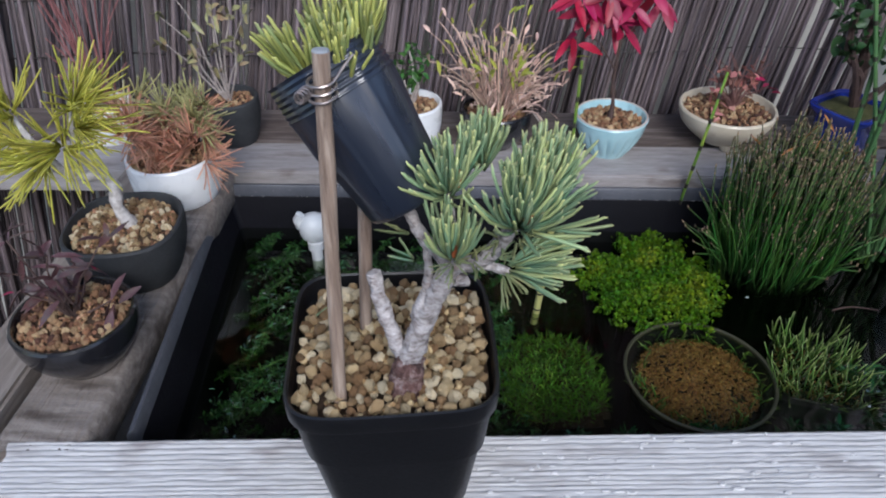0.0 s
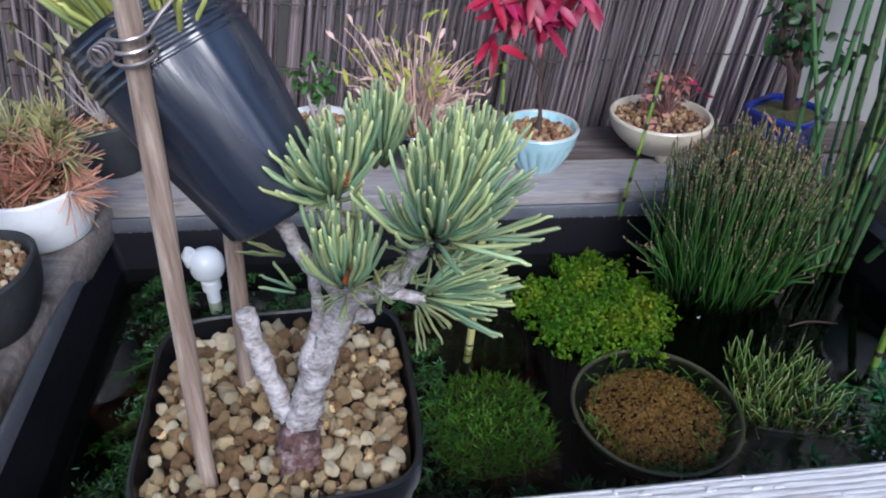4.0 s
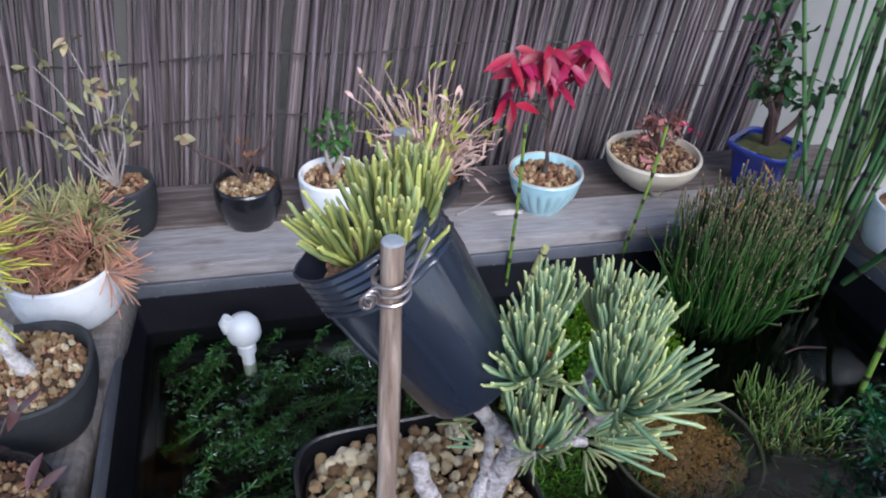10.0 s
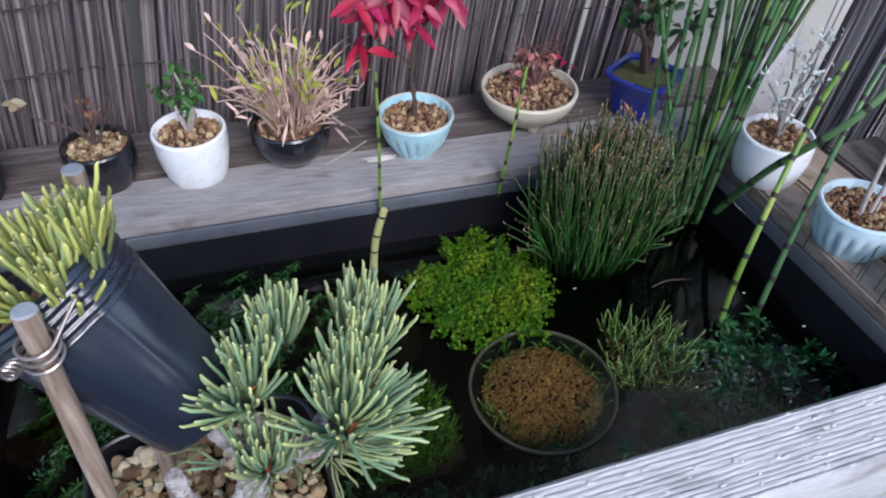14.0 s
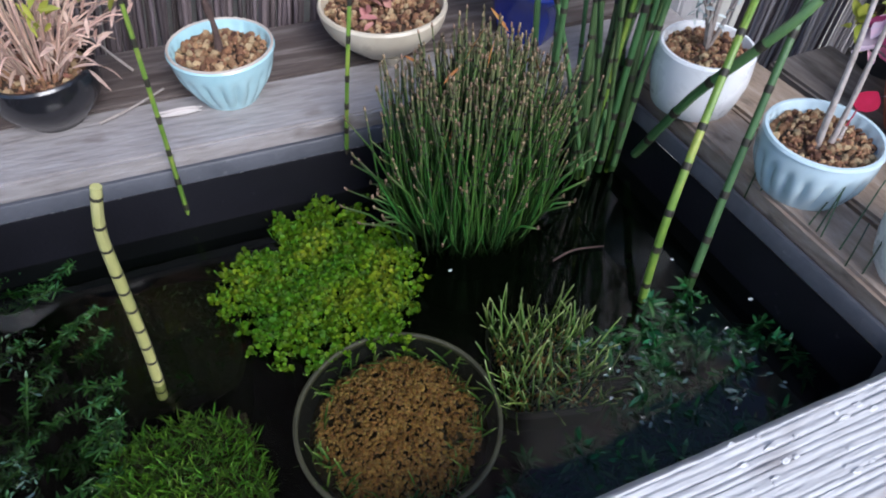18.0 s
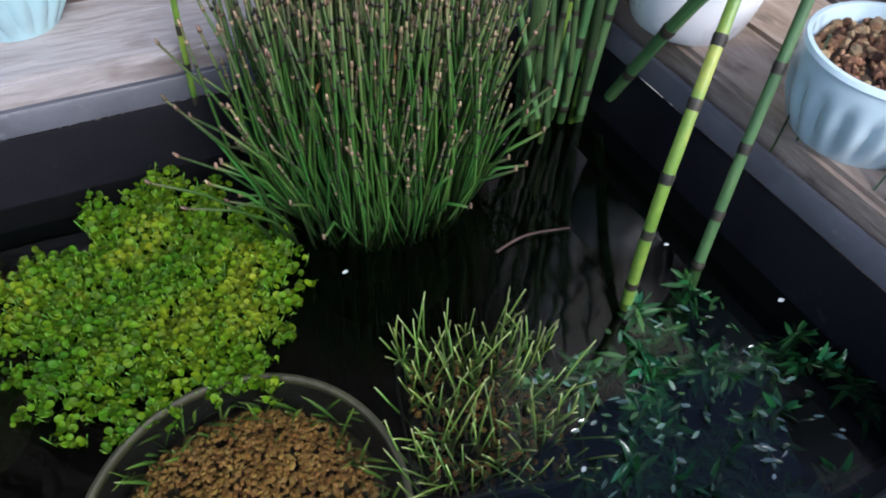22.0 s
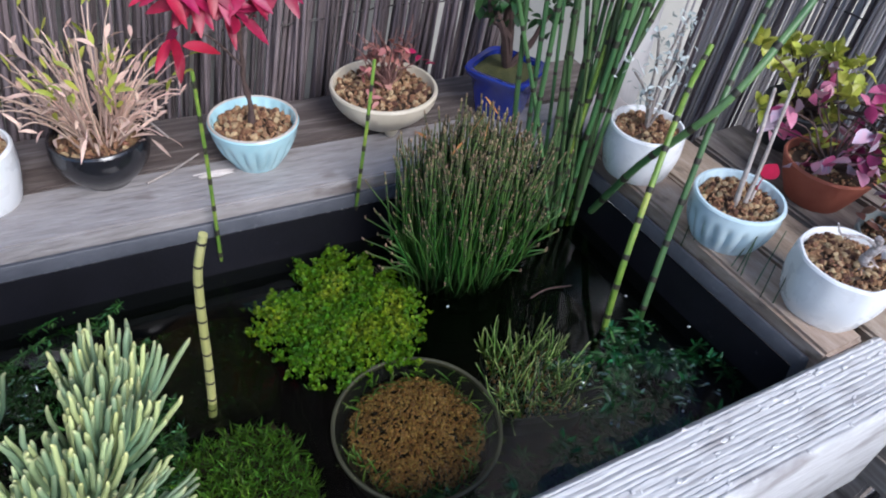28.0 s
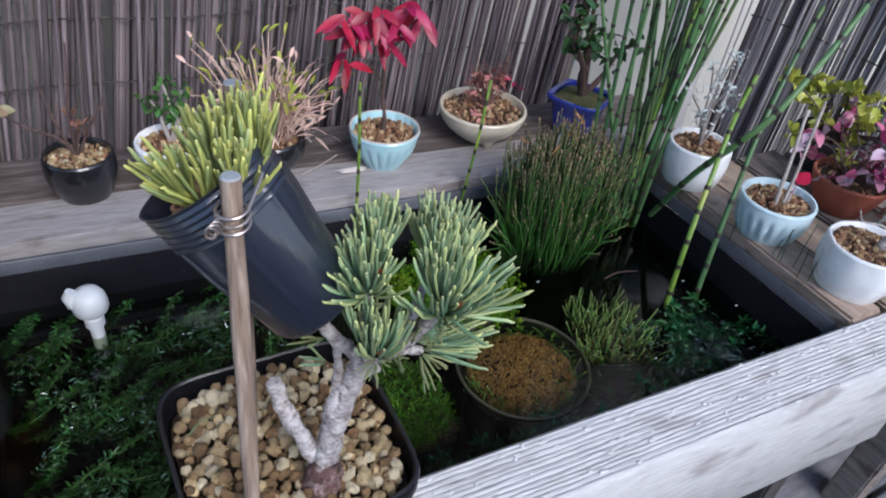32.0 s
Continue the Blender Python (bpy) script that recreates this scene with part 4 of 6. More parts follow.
def spray(base, axis, count, length, inner, outer, material=NEEDLE, lift=0.55, shoot=0.008, r=R_N, label="", parent=None, reach=(0.78, 1.12)):
    """Blunt needles that leave a shoot between two angles from its axis and bend up towards it."""
    gg = Geo()
    base, axis = Vector(base), Vector(axis).normalized()
    s = axis.cross(Vector((0.2, 0.9, 0.4))).normalized()
    t = axis.cross(s)
    made = 0
    while made < count * 1.3:
        a, u = rnd(0, 2 * math.pi), random.random()
        o = inner + (outer - inner) * math.sqrt(1 - u) + rnd(-0.08, 0.08)
        radial = s * math.cos(a) + t * math.sin(a)
        p = base + axis * shoot * u + radial * 0.0016
        for _ in range(random.choice((1, 2, 2, 3))):
            way = (axis * math.cos(o) + radial * math.sin(o) + unit() * 0.24).normalized()
            bend = (axis - way * axis.dot(way)) * lift * rnd(0.5, 1.2) + unit() * 0.09
            ln = length * rnd(*reach)
            pts = [p + unit() * 0.0004 + way * ln * k + bend * ln * k * k for k in (0, 0.3, 0.6, 0.85, 0.96, 1.0)]
            q = r * rnd(0.85, 1.15)
            gg.tube(pts, [q * 0.75, q, q, q * 0.95, q * 0.8, q * 0.35], 6)
            made += 1
    return part("needle_tuft", gg, material, parent or pine, label, True, 0)


spray(at(0.0195, 0.2735, 1.028), (-0.02, -0.08, 1), 46, 0.0225, 0.15, 1.35, label="blue-green needle tuft with yellow tips")
spray(at(0.0260, 0.2860, 1.028), (0.00, 0.15, 1), 34, 0.0225, 0.05, 0.75)
spray(at(0.0370, 0.3000, 1.026), (0.10, 0.22, 1), 42, 0.0235, 0.05, 0.75)
spray(at(0.0208, 0.2630, 1.000), (0.00, -0.03, 1), 44, 0.0262, 0.08, 0.86, lift=0.65)
spray(at(0.0505, 0.2585, 1.020), (0.06, -0.06, 1), 72, 0.0265, 0.10, 1.42, lift=0.60)
spray(at(0.0560, 0.2560, 1.021), (0.80, -0.15, 0.45), 14, 0.0310, 0.05, 0.45, lift=0.2)
spray(at(0.0570, 0.2720, 1.021), (0.10, 0.10, 1), 46, 0.0270, 0.05, 0.70)
spray(at(0.0660, 0.2850, 1.018), (0.25, 0.10, 1), 46, 0.0265, 0.05, 0.80)
spray(at(0.0700, 0.3010, 1.012), (0.18, 0.30, 1), 58, 0.0280, 0.05, 0.85)
spray(at(0.0500, 0.2725, 0.985), (1.0, -0.25, 0.28), 44, 0.0265, 0.05, 0.62, lift=0.25)
spray(at(0.0560, 0.2800, 0.992), (0.9, 0.10, 0.40), 26, 0.0250, 0.05, 0.60, lift=0.25)
spray(at(0.0460, 0.2660, 0.988), (0.35, -0.60, -0.55), 7, 0.0150, 0.10, 0.60, NEEDLE_OLD, 0.1, 0.004, R_N * 0.7, "short straw-tinged older needles")
spray(at(0.0208, 0.2640, 0.998), (0.05, -0.55, -0.15), 11, 0.0100, 0.60, 1.45, NEEDLE_OLD, 0.1, 0.004, R_N * 0.5)
spray(at(0.0505, 0.2585, 1.017), (0.05, -0.60, -0.35), 10, 0.0105, 0.50, 1.40, NEEDLE_OLD, 0.1, 0.004, R_N * 0.5)
spray(at(0.0195, 0.2735, 1.028), (0.0, -0.50, -0.20), 7, 0.0085, 0.60, 1.40, NEEDLE_OLD, 0.1, 0.004, R_N * 0.5)
for x, y, z in ((0.034, 0.268, 0.992), (0.040, 0.266, 0.998), (0.030, 0.270, 0.994), (0.046, 0.268, 1.006)):
    spray(at(x, y, z), unit(0.3) + Vector((0.1, -0.5, 0.1)), 6, 0.0100, 0.2, 1.3, NEEDLE_OLD, 0.15, 0.004, R_N * 0.6)
spray(at(0.004, 0.279, 1.004), (-1.0, -0.25, 0.55), 3, 0.0175, 0.05, 0.35, NEEDLE_OLD, 0.1, 0.006, R_N * 0.7)
spray(at(0.005, 0.279, 0.986), (-0.75, -0.25, 0.75), 1, 0.0150, 0.10, 0.40, NEEDLE, -0.2, 0.006, R_N * 0.75)
for p, w in ((at(0.0228, 0.2715, 1.036), (0.1, -0.1, 1)), (at(0.0209, 0.2605, 1.004), (0.05, -0.15, 1)), (at(0.0525, 0.2545, 1.0235), (0.2, -0.3, 1)), (at(0.062, 0.268, 1.0245), (0.5, -0.2, 1))):
    gg = Geo()
    w = Vector(w).normalized()
    limb(gg, [p, p + w * 0.004, p + w * 0.008], 0.0014, 0.0006, 6)
    for k in range(9):
        gg.leaf(p + w * 0.0007 * k, (w + unit() * 0.35).normalized(), 0.0045, 0.0026, unit(), 0.3, 0, 3)
    part("bud", gg, BUD, pine, "red-brown scaly bud")

# stakes of the pine
for foot, top in (((-0.0415, 0.262, 0.903), (-0.033, 0.277, 1.0995)), ((-0.0285, 0.312, 0.903), (-0.0175, 0.330, 1.1085))):
    a, b = Vector(foot), Vector(top)
    stake = thing("stake", foot, "weathered brown wooden stake pushed into the gravel", "stake", "stakes of the pine")
    gg = Geo()
    gg.tube([(b - a) * (i / 8) + Vector((noise.noise(a * 50 + Vector((i, 0, 0))), noise.noise(a * 70 + Vector((0, i, 0))), 0)) * 0.0007 for i in range(9)], [0.0039 - 0.0003 * (i % 3 == 1) for i in range(9)], 10)
    part("shaft", gg, STAKE, stake)
    gg = Geo()
    gg.tube([(b - a), (b - a) * 1.004], [0.0039, 0.0034], 10)
    part("cut_end", gg, CUT, stake, "grey cut end")

# wire coil round the front stake
wire = thing("wire", (-0.0338, 0.2755, 1.0835), "twisted bright copper-grey tying wire round the stake", "wire")
gg = Geo()
pts = [Vector((0.0135, 0.006, 0.0125)), Vector((0.009, 0.001, 0.0085))]
for i in range(52):
    ang = -0.5 - i * 2 * math.pi / 20
    pts.append(Vector((0.0060 * math.cos(ang), 0.0058 * math.sin(ang), 0.0050 - 0.00018 * i + 0.0010 * math.sin(ang))))
gg.tube(pts, 0.00068, 7)
part("coil", gg, WIRE, wire)
gg = Geo()
pts = []
for i in range(40):
    ang = i * 2 * math.pi / 12
    pts.append(Vector((-0.0058 - 0.0012 * i / 12 + 0.0022 * math.cos(ang), -0.0040 - 0.0004 * i / 12, 0.0010 + 0.0026 * math.sin(ang) - 0.0008 * i / 12)))
gg.tube(pts, 0.00062, 7)
part("twisted_end", gg, WIRE, wire)

# vinyl pot slipped over the layered branch
A0, A1 = Vector((0.0008, 0.2870, 1.0190)), Vector((-0.0362, 0.3085, 1.0815))
axis = (A1 - A0)
LB = axis.length
rot = axis.to_track_quat("Z", "Y").to_matrix().to_4x4()
bag = thing("vinyl_pot", tuple(A0), "black soft vinyl nursery pot wrapped round a branch", "pot")
bag.matrix_world = Matrix.Translation(A0) @ rot


def soft(ang, r, z):
    k = 1 + 0.06 * noise.noise(Vector((math.cos(ang) * 1.6, math.sin(ang) * 1.6, z * 38))) + 0.015 * noise.noise(Vector((math.cos(ang) * 5, math.sin(ang) * 5, z * 120)))
    k += 0.03 * math.cos(2 * ang + 0.7) * z / LB
    for a in (0.3, 1.2, 2.1, 3.5, 4.4, 5.6):
        k += 0.026 * math.exp(-((ang - a) / 0.06) ** 2) * max(0.0, min(1.0, (z - 0.006) / 0.012)) * max(0.15, min(1.0, (LB - 0.004 - z) / 0.016))
    return r * k


gg = Geo()
RW = 0.0272
prof = [(0.004, 0.0008), (0.014, 0.0), (0.0190, -0.0008), (0.0204, -0.0002), (0.0212, 0.0018), (0.0222, 0.010)]
prof += [(0.0222 + (RW - 0.0222) * u, 0.010 + (LB - 0.024) * u) for u in (0.2, 0.4, 0.6, 0.8, 1.0)]
for i in range(25):
    prof.append((RW + 0.00042 * math.sin(i * math.pi / 2), LB - 0.016 + 0.00072 * i))
prof += [(RW + 0.0006, LB + 0.0022), (RW - 0.0004, LB + 0.0022), (RW - 0.001, LB - 0.004), (RW - 0.003, LB - 0.02), (0.01, LB - 0.022)]
gg.lathe(prof, 168, soft)
bag_body = part("body", gg, BAG, bag, "", True, 60)
gg = Geo()
gg.lathe([(0.022, LB - 0.022), (0.0228, LB - 0.010), (0.012, LB - 0.007), (0.002, LB - 0.006)], 30)
part("fill", gg, DRY, bag, "dry brown fill inside the pot")
grains(bag, 120, in_disc(0.022, LB - 0.006), 0.0018, 0.0034, GRAINS, "gravel")
gg = Geo()
gg.tube([(-0.004, 0.0002, 0), (-0.001, 0, 0.0006), (0.003, 0.0002, 0.0022), (0.0045, 0.0004, 0.003)], 0.00045, 5)
sc = part("scratch", gg, RUST_SCRATCH, bag_body, "thin rusty scratch")
sc.matrix_world = Matrix.Translation((-0.0215, 0.2715, 1.0505))
inv = rot.to_3x3().inverted()
for off, w, k, ln, o in (((0, 0, 0), (-0.10, 0.10, 1), 62, 0.0275, 0.36), ((0.010, 0.008, 0.004), (0.04, 0.10, 1), 58, 0.0275, 0.30), ((-0.009, -0.006, 0), (-0.48, -0.15, 1), 30, 0.0280, 0.42), ((0.004, -0.010, 0), (0.0, -0.20, 1), 42, 0.0255, 0.42), ((0.012, -0.002, 0.006), (0.08, 0.0, 1), 38, 0.0260, 0.26)):
    spray(inv @ Vector(off) + Vector((0, 0, LB - 0.012)), inv @ Vector(w), k, ln, 0.02, o, NEEDLE_YELLOW, 0.25, 0.012, 0.00090, "yellow-green needles above the vinyl pot" if k == 62 else "", bag)


# ---- pots on the back shelf ----
def leafy(parent, tips, count, length, width, material, spread, name="leaf_spray", label="", droop=0.2, up=0.3, joined=True):
    """Leaves gathered round a list of twig tips."""
    gg = Geo()
    for p in tips:
        for _ in range(count):
            d = unit(up)
            q = Vector(p) + unit() * spread * random.random()
            gg.leaf(q, d, length * rnd(0.7, 1.15), width * rnd(0.75, 1.15), unit(1.2), 0.2, droop)
    return part(name, gg, material, parent, label, True, 0)


def lone_leaves(parent, spots, length, width, material, name):
    """Leaves that stand apart, each a part of its own."""
    for p in spots:
        gg = Geo()
        gg.leaf(p, unit(0.3), length * rnd(0.8, 1.1), width * rnd(0.8, 1.1), unit(1.2), 0.2, 0.2)
        part(name, gg, material, parent)


def twiggy(parent, base, tips, r0, material, name="branch", label="", wander=0.006, kind=""):
    """Thin limbs from one base to several tips."""
    gg = Geo()
    ends = []
    for tip in tips:
        a, b = Vector(base), Vector(tip)
        mids = [a.lerp(b, u) + unit() * wander * math.sin(math.pi * u) + Vector((0, 0, 0.10 * (b - a).length * math.sin(math.pi * u))) for u in (0.3, 0.6)]
        limb(gg, [a, *mids, b], r0, r0 * 0.45, 6, 0.3)
        ends += [mids[1], b]
    part(name, gg, material, parent, label, kind=kind)
    return ends


# small dark pot with a low shrub whose leaves turn olive
p = potted("potted_shrub", (-0.203, 0.768, DECK), "sparse olive-leaved shrub in a small black pot on the shelf", "shrub", 0.026, 0.0335, 0.056, CLAY_DARK, 0.003, count=55)
e = twiggy(p, (0, 0, 0.048), [(-0.058, 0.0, 0.120), (-0.060, 0.005, 0.150), (-0.042, 0.0, 0.178), (-0.012, 0.01, 0.190), (0.020, 0.0, 0.182), (0.034, -0.005, 0.150), (-0.030, 0.01, 0.108), (0.028, -0.005, 0.112), (0.0, 0.0, 0.150)], 0.0013, BARK_PALE)
leafy(p, e, 5, 0.016, 0.006, LEAF_OLIVE, 0.013, "foliage")

p = potted("potted_tree", (-0.080, 0.756, DECK), "tiny bare tree in a round dark pot on the shelf", "bonsai", 0.026, 0.0335, 0.047, GLAZE_BLACK, 0.004, count=60, stone_mat=STONE)
e = twiggy(p, (0, 0, 0.04), [(0.004, 0, 0.088), (-0.055, -0.01, 0.105), (0.035, 0, 0.105), (0.012, 0, 0.16), (-0.02, 0.01, 0.125), (0.02, -0.01, 0.09)], 0.0019, BARK_DARK)
leafy(p, [(-0.055, -0.01, 0.105)], 3, 0.014, 0.010, LEAF_OLIVE, 0.003, "leaf")
leafy(p, [e[0], e[1]], 6, 0.010, 0.005, DRY, 0.008, "dry_foliage")

p = potted("potted_shrub", (0.008, 0.742, DECK), "little green shrub in a white cylindrical pot", "shrub", 0.030, 0.0365, 0.055, GLAZE_WHITE, 0.002, count=60, soil=0.008)
e = twiggy(p, (0, 0, 0.046), [(0.002, 0, 0.09), (-0.014, 0, 0.10), (0.018, 0.004, 0.105), (0.0, 0.005, 0.115)], 0.0022, BARK_PALE)
leafy(p, e, 12, 0.010, 0.006, LEAF_GREEN, 0.013, "foliage")

p = potted("potted_bamboo_grass", (0.107, 0.738, DECK), "tan dried dwarf bamboo in a round black glazed bowl", "grass", 0.022, 0.0405, 0.047, GLAZE_BLACK, 0.008, count=60)
gg, gl, gy = Geo(), Geo(), Geo()
for _ in range(105):
    a, q = rnd(0, 6.28), 0.022 * math.sqrt(random.random())
    b0 = Vector((q * math.cos(a), q * math.sin(a), 0.04))
    d = Vector((math.cos(a), math.sin(a), 0)) * rnd(0.005, 0.066) + Vector((rnd(-0.016, 0.012), 0, rnd(0.022, 0.098)))
    pts = [b0, b0 + d * 0.4 + Vector((0, 0, 0.012)), b0 + d * 0.75 + Vector((0, 0, 0.010)), b0 + d]
    limb(gg, pts, 0.0010, 0.0006, 5)
    for s in (0.5, 0.75, 1.0):
        w = (d.normalized() + unit(0.2) * 0.8)
        (gl if random.random() < 0.45 or d.z < 0.055 or s < 0.7 else gy).leaf(b0 + d * s, w, rnd(0.012, 0.024), 0.0030 if d.z < 0.055 or s < 0.7 else 0.0044, unit(1), 0.2, 0.3)
part("stem_mass", gg, TAN, p, "thin pinkish-tan stems", True, 0, kind="stuff")
part("dry_foliage", gl, TAN, p, "", True, 0)
part("green_foliage", gy, LEAF_LIME, p, "few yellow-green leaf tips", True, 0)
leafy(p, [(rnd(-0.02, 0.02), rnd(-0.02, 0.02), 0.046) for _ in range(14)], 4, 0.014, 0.003, DRY, 0.01, "litter")

# nandina in a fluted pale blue pot
def blue_cup(name, place, label, category, rb, rt, h, mat_, count, flutes, rimmat=None, turn=0.0):
    root = potted(name, place, label, category, rb, rt, h, mat_, 0.004, 0.009, 0.001, flute(flutes, 0.075, (0.004, h * 0.66, rb * 0.9)), 0.0035, STONE_RED, count, (0.0026, 0.0042), turn, flutes * 6)
    if rimmat:
        gg = Geo()
        gg.tube([((rt - 0.0008) * math.cos(k * math.pi / 24), (rt - 0.0008) * math.sin(k * math.pi / 24), h) for k in range(49)], 0.0011, 6, False)
        part("rim", gg, rimmat, root, "worn buff rim")
    return root


p = blue_cup("potted_nandina", (0.237, 0.714, DECK), "crimson-leaved nandina in a fluted pale blue cup", "shrub", 0.0235, 0.0405, 0.046, GLAZE_BLUE, 95, 20, RIM_BUFF)
gg = Geo()
limb(gg, [(-0.002, 0, 0.036), (-0.001, 0.0, 0.06), (-0.004, 0.002, 0.085), (-0.004, 0, 0.11), (-0.006, -0.004, 0.15)], 0.0030, 0.0020, 8, 0.7)
limb(gg, [(-0.005, 0, 0.10), (-0.030, -0.012, 0.135), (-0.046, -0.02, 0.145)], 0.0012, 0.0007, 6)
limb(gg, [(-0.007, -0.002, 0.13), (0.018, -0.01, 0.16), (0.036, -0.014, 0.172)], 0.0012, 0.0007, 6)
limb(gg, [(-0.007, -0.003, 0.14), (-0.022, -0.006, 0.17), (-0.042, -0.01, 0.178)], 0.0012, 0.0007, 6)
part("stem", gg, BARK_DARK, p, "thin dark scarred stem")
gg = Geo()
for c, k in (((-0.058, -0.020, 0.142), 8), ((-0.040, -0.012, 0.168), 11), ((-0.056, -0.01, 0.185), 10), ((-0.022, -0.006, 0.165), 12), ((0.000, -0.01, 0.172), 11), ((0.026, -0.014, 0.180), 10), ((-0.010, -0.004, 0.150), 10), ((-0.026, -0.02, 0.190), 10), ((0.010, -0.02, 0.192), 7)):
    for j in range(3 * k // 4):
        a = rnd(0, 6.28)
        gg.leaf(Vector(c) + unit() * 0.006, (math.cos(a), math.sin(a) * 0.8, rnd(-1.1, 0.25)), rnd(0.020, 0.032), rnd(0.0078, 0.0108), (rnd(-0.4, 0.4), -0.8, 0.6), 0.12, 0.3, 6)
part("foliage", gg, LEAF_RED, p, "drooping pointed crimson leaflets", True, 0)

p = potted("potted_shrub", (0.378, 0.727, DECK + 0.006), "bare reddish shrub in a shallow cream bowl with feet", "shrub", 0.028, 0.0555, 0.040, GLAZE_CREAM, 0.007, 0.008, count=150, wall=0.0045)
gg = Geo()
for a in (0.4, 2.5, 4.6):
    gg2 = Geo()
    gg2.lathe([(0.004, -0.006), (0.006, -0.004), (0.009, 0.004)], 10, None, (0.024 * math.cos(a), 0.024 * math.sin(a), 0))
    part("foot", gg2, GLAZE_CREAM, p)
e = twiggy(p, (0.005, 0, 0.035), [(rnd(-0.035, 0.04), rnd(-0.02, 0.02), rnd(0.06, 0.110)) for _ in range(26)], 0.0010, surface("russet_twigs", [(0.13, 0.06, 0.05), (0.27, 0.15, 0.13)], 90, rough=0.8), kind="stuff")
leafy(p, e[::2], 3, 0.012, 0.006, surface("russet_leaves", [(0.26, 0.09, 0.07), (0.44, 0.20, 0.16)], 60, rough=0.6, bump=0, island=0.35), 0.008, "foliage")
PINK_FALLEN = surface("fallen_pink_leaves", [(0.34, 0.13, 0.11), (0.48, 0.24, 0.21)], 60, rough=0.6, bump=0, vary=0.25)
for _ in range(12):
    gg = Geo()
    gg.leaf((rnd(-0.035, 0.03), rnd(-0.035, 0.03), 0.0385), (rnd(-1, 1), rnd(-1, 1), rnd(0, 0.3)), rnd(0.011, 0.017), rnd(0.005, 0.008), unit(1.2), 0.2, 0.1)
    part("fallen_leaf", gg, PINK_FALLEN, p)
lone_leaves(p, [(0.040, -0.01, 0.06), (0.037, -0.008, 0.064), (0.03, -0.01, 0.075), (0.034, -0.012, 0.072)], 0.013, 0.006, LEAF_RED, "red_leaf")

# cobalt pot with a small leafy tree
p = thing("potted_tree", (0.513, 0.704, DECK), "dark-leaved small tree in a cobalt blue square pot", "bonsai", "potted plants round the tub", 28)
prof = [(0.018, 0.001), (0.023, 0.0), (0.024, 0.004), (0.028, 0.026), (0.031, 0.042), (0.037, 0.048), (0.0378, 0.0525), (0.0365, 0.054), (0.031, 0.053), (0.030, 0.045), (0.01, 0.044)]
bowl("pot", p, prof, GLAZE_COBALT, 64, rounded_square(5))
gg = Geo()
gg.lathe([(0.030, 0.044), (0.030, 0.0485), (0.018, 0.052), (0.001, 0.053)], 40, rounded_square(5))
part("moss", gg, surface("dull_moss", [(0.05, 0.055, 0.015), (0.11, 0.105, 0.035)], 90, rough=0.95, bump=0.9, fine=350), p, "dull green moss")
e = twiggy(p, (0.0, 0, 0.050), [(-0.045, 0.01, 0.15), (-0.06, 0, 0.17), (0.004, 0, 0.13), (0.06, -0.03, 0.115), (-0.03, 0, 0.19), (-0.05, 0.02, 0.21)], 0.0042, BARK_DARK, wander=0.01)
leafy(p, e, 13, 0.016, 0.010, LEAF_DARK, 0.022, "foliage")

# ---- pots on the right board ----
p = potted("potted_shrub", (0.583, 0.555, DECK), "silvery twiggy shrub in a white round pot on the side board", "shrub", 0.0335, 0.0380, 0.052, GLAZE_WHITE, 0.0025, 0.007, count=85, wall=0.0042, shape=wobble(0.03, 2))
e = twiggy(p, (0, 0, 0.044), [(-0.018, 0.0, 0.095), (-0.022, 0.004, 0.15), (0.012, -0.006, 0.12), (-0.045, 0.0, 0.12), (0.02, 0.01, 0.155), (-0.012, -0.012, 0.165)], 0.0021, BARK_PALE)
leafy(p, e, 16, 0.008, 0.003, LEAF_SILVER, 0.018, "foliage")

p = blue_cup("potted_shrub", (0.590, 0.438, DECK), "three bare grey stems in a fluted ice-blue ramekin", "shrub", 0.0325, 0.0405, 0.046, GLAZE_PALEBLUE, 95, 20)
gg = Geo()
limb(gg, [(-0.008, -0.004, 0.036), (-0.010, -0.002, 0.065), (-0.002, 0.006, 0.10), (0.012, 0.02, 0.14)], 0.0026, 0.0016, 8, 0.3)
limb(gg, [(-0.002, -0.008, 0.036), (0.004, -0.004, 0.07), (0.016, 0.006, 0.12), (0.028, 0.015, 0.15)], 0.0024, 0.0014, 8, 0.3)
limb(gg, [(0.008, -0.006, 0.036), (0.012, -0.004, 0.05)], 0.0022, 0.0016, 8, 0.3)
part("stem", gg, BARK_PALE, p, "bare grey stems")
gg = Geo()
limb(gg, [(0.012, -0.004, 0.048), (0.018, -0.002, 0.056), (0.022, 0.0, 0.060)], 0.0007, 0.0005, 5)
gg.leaf((0.022, 0.0, 0.058), (0.35, -0.2, 0.9), 0.017, 0.019, (-0.5, -0.8, 0.3), 0.05, 0.0, 6)
part("leaf", gg, LEAF_RED, p, "single round magenta leaf")

p = potted("potted_shrub", (0.599, 0.334, DECK), "gnarled grey stump in a faceted white cup at the board's end", "bonsai", 0.0345, 0.0410, 0.054, GLAZE_WHITE, 0.003, 0.007, count=105, wall=0.0042, shape=lambda a, r, z: wobble(0.06, 9)(a, r, z) * (1 - 0.025 * abs(math.sin(a * 4.5))))
gg = Geo()
limb(gg, [(0.006, -0.010, 0.042), (0.004, -0.008, 0.058), (0.008, -0.010, 0.070), (0.004, -0.008, 0.080)], 0.0042, 0.0028, 10, 0.5)
limb(gg, [(0.007, -0.010, 0.066), (0.018, -0.016, 0.076), (0.026, -0.014, 0.080)], 0.0026, 0.0014, 8, 0.5)
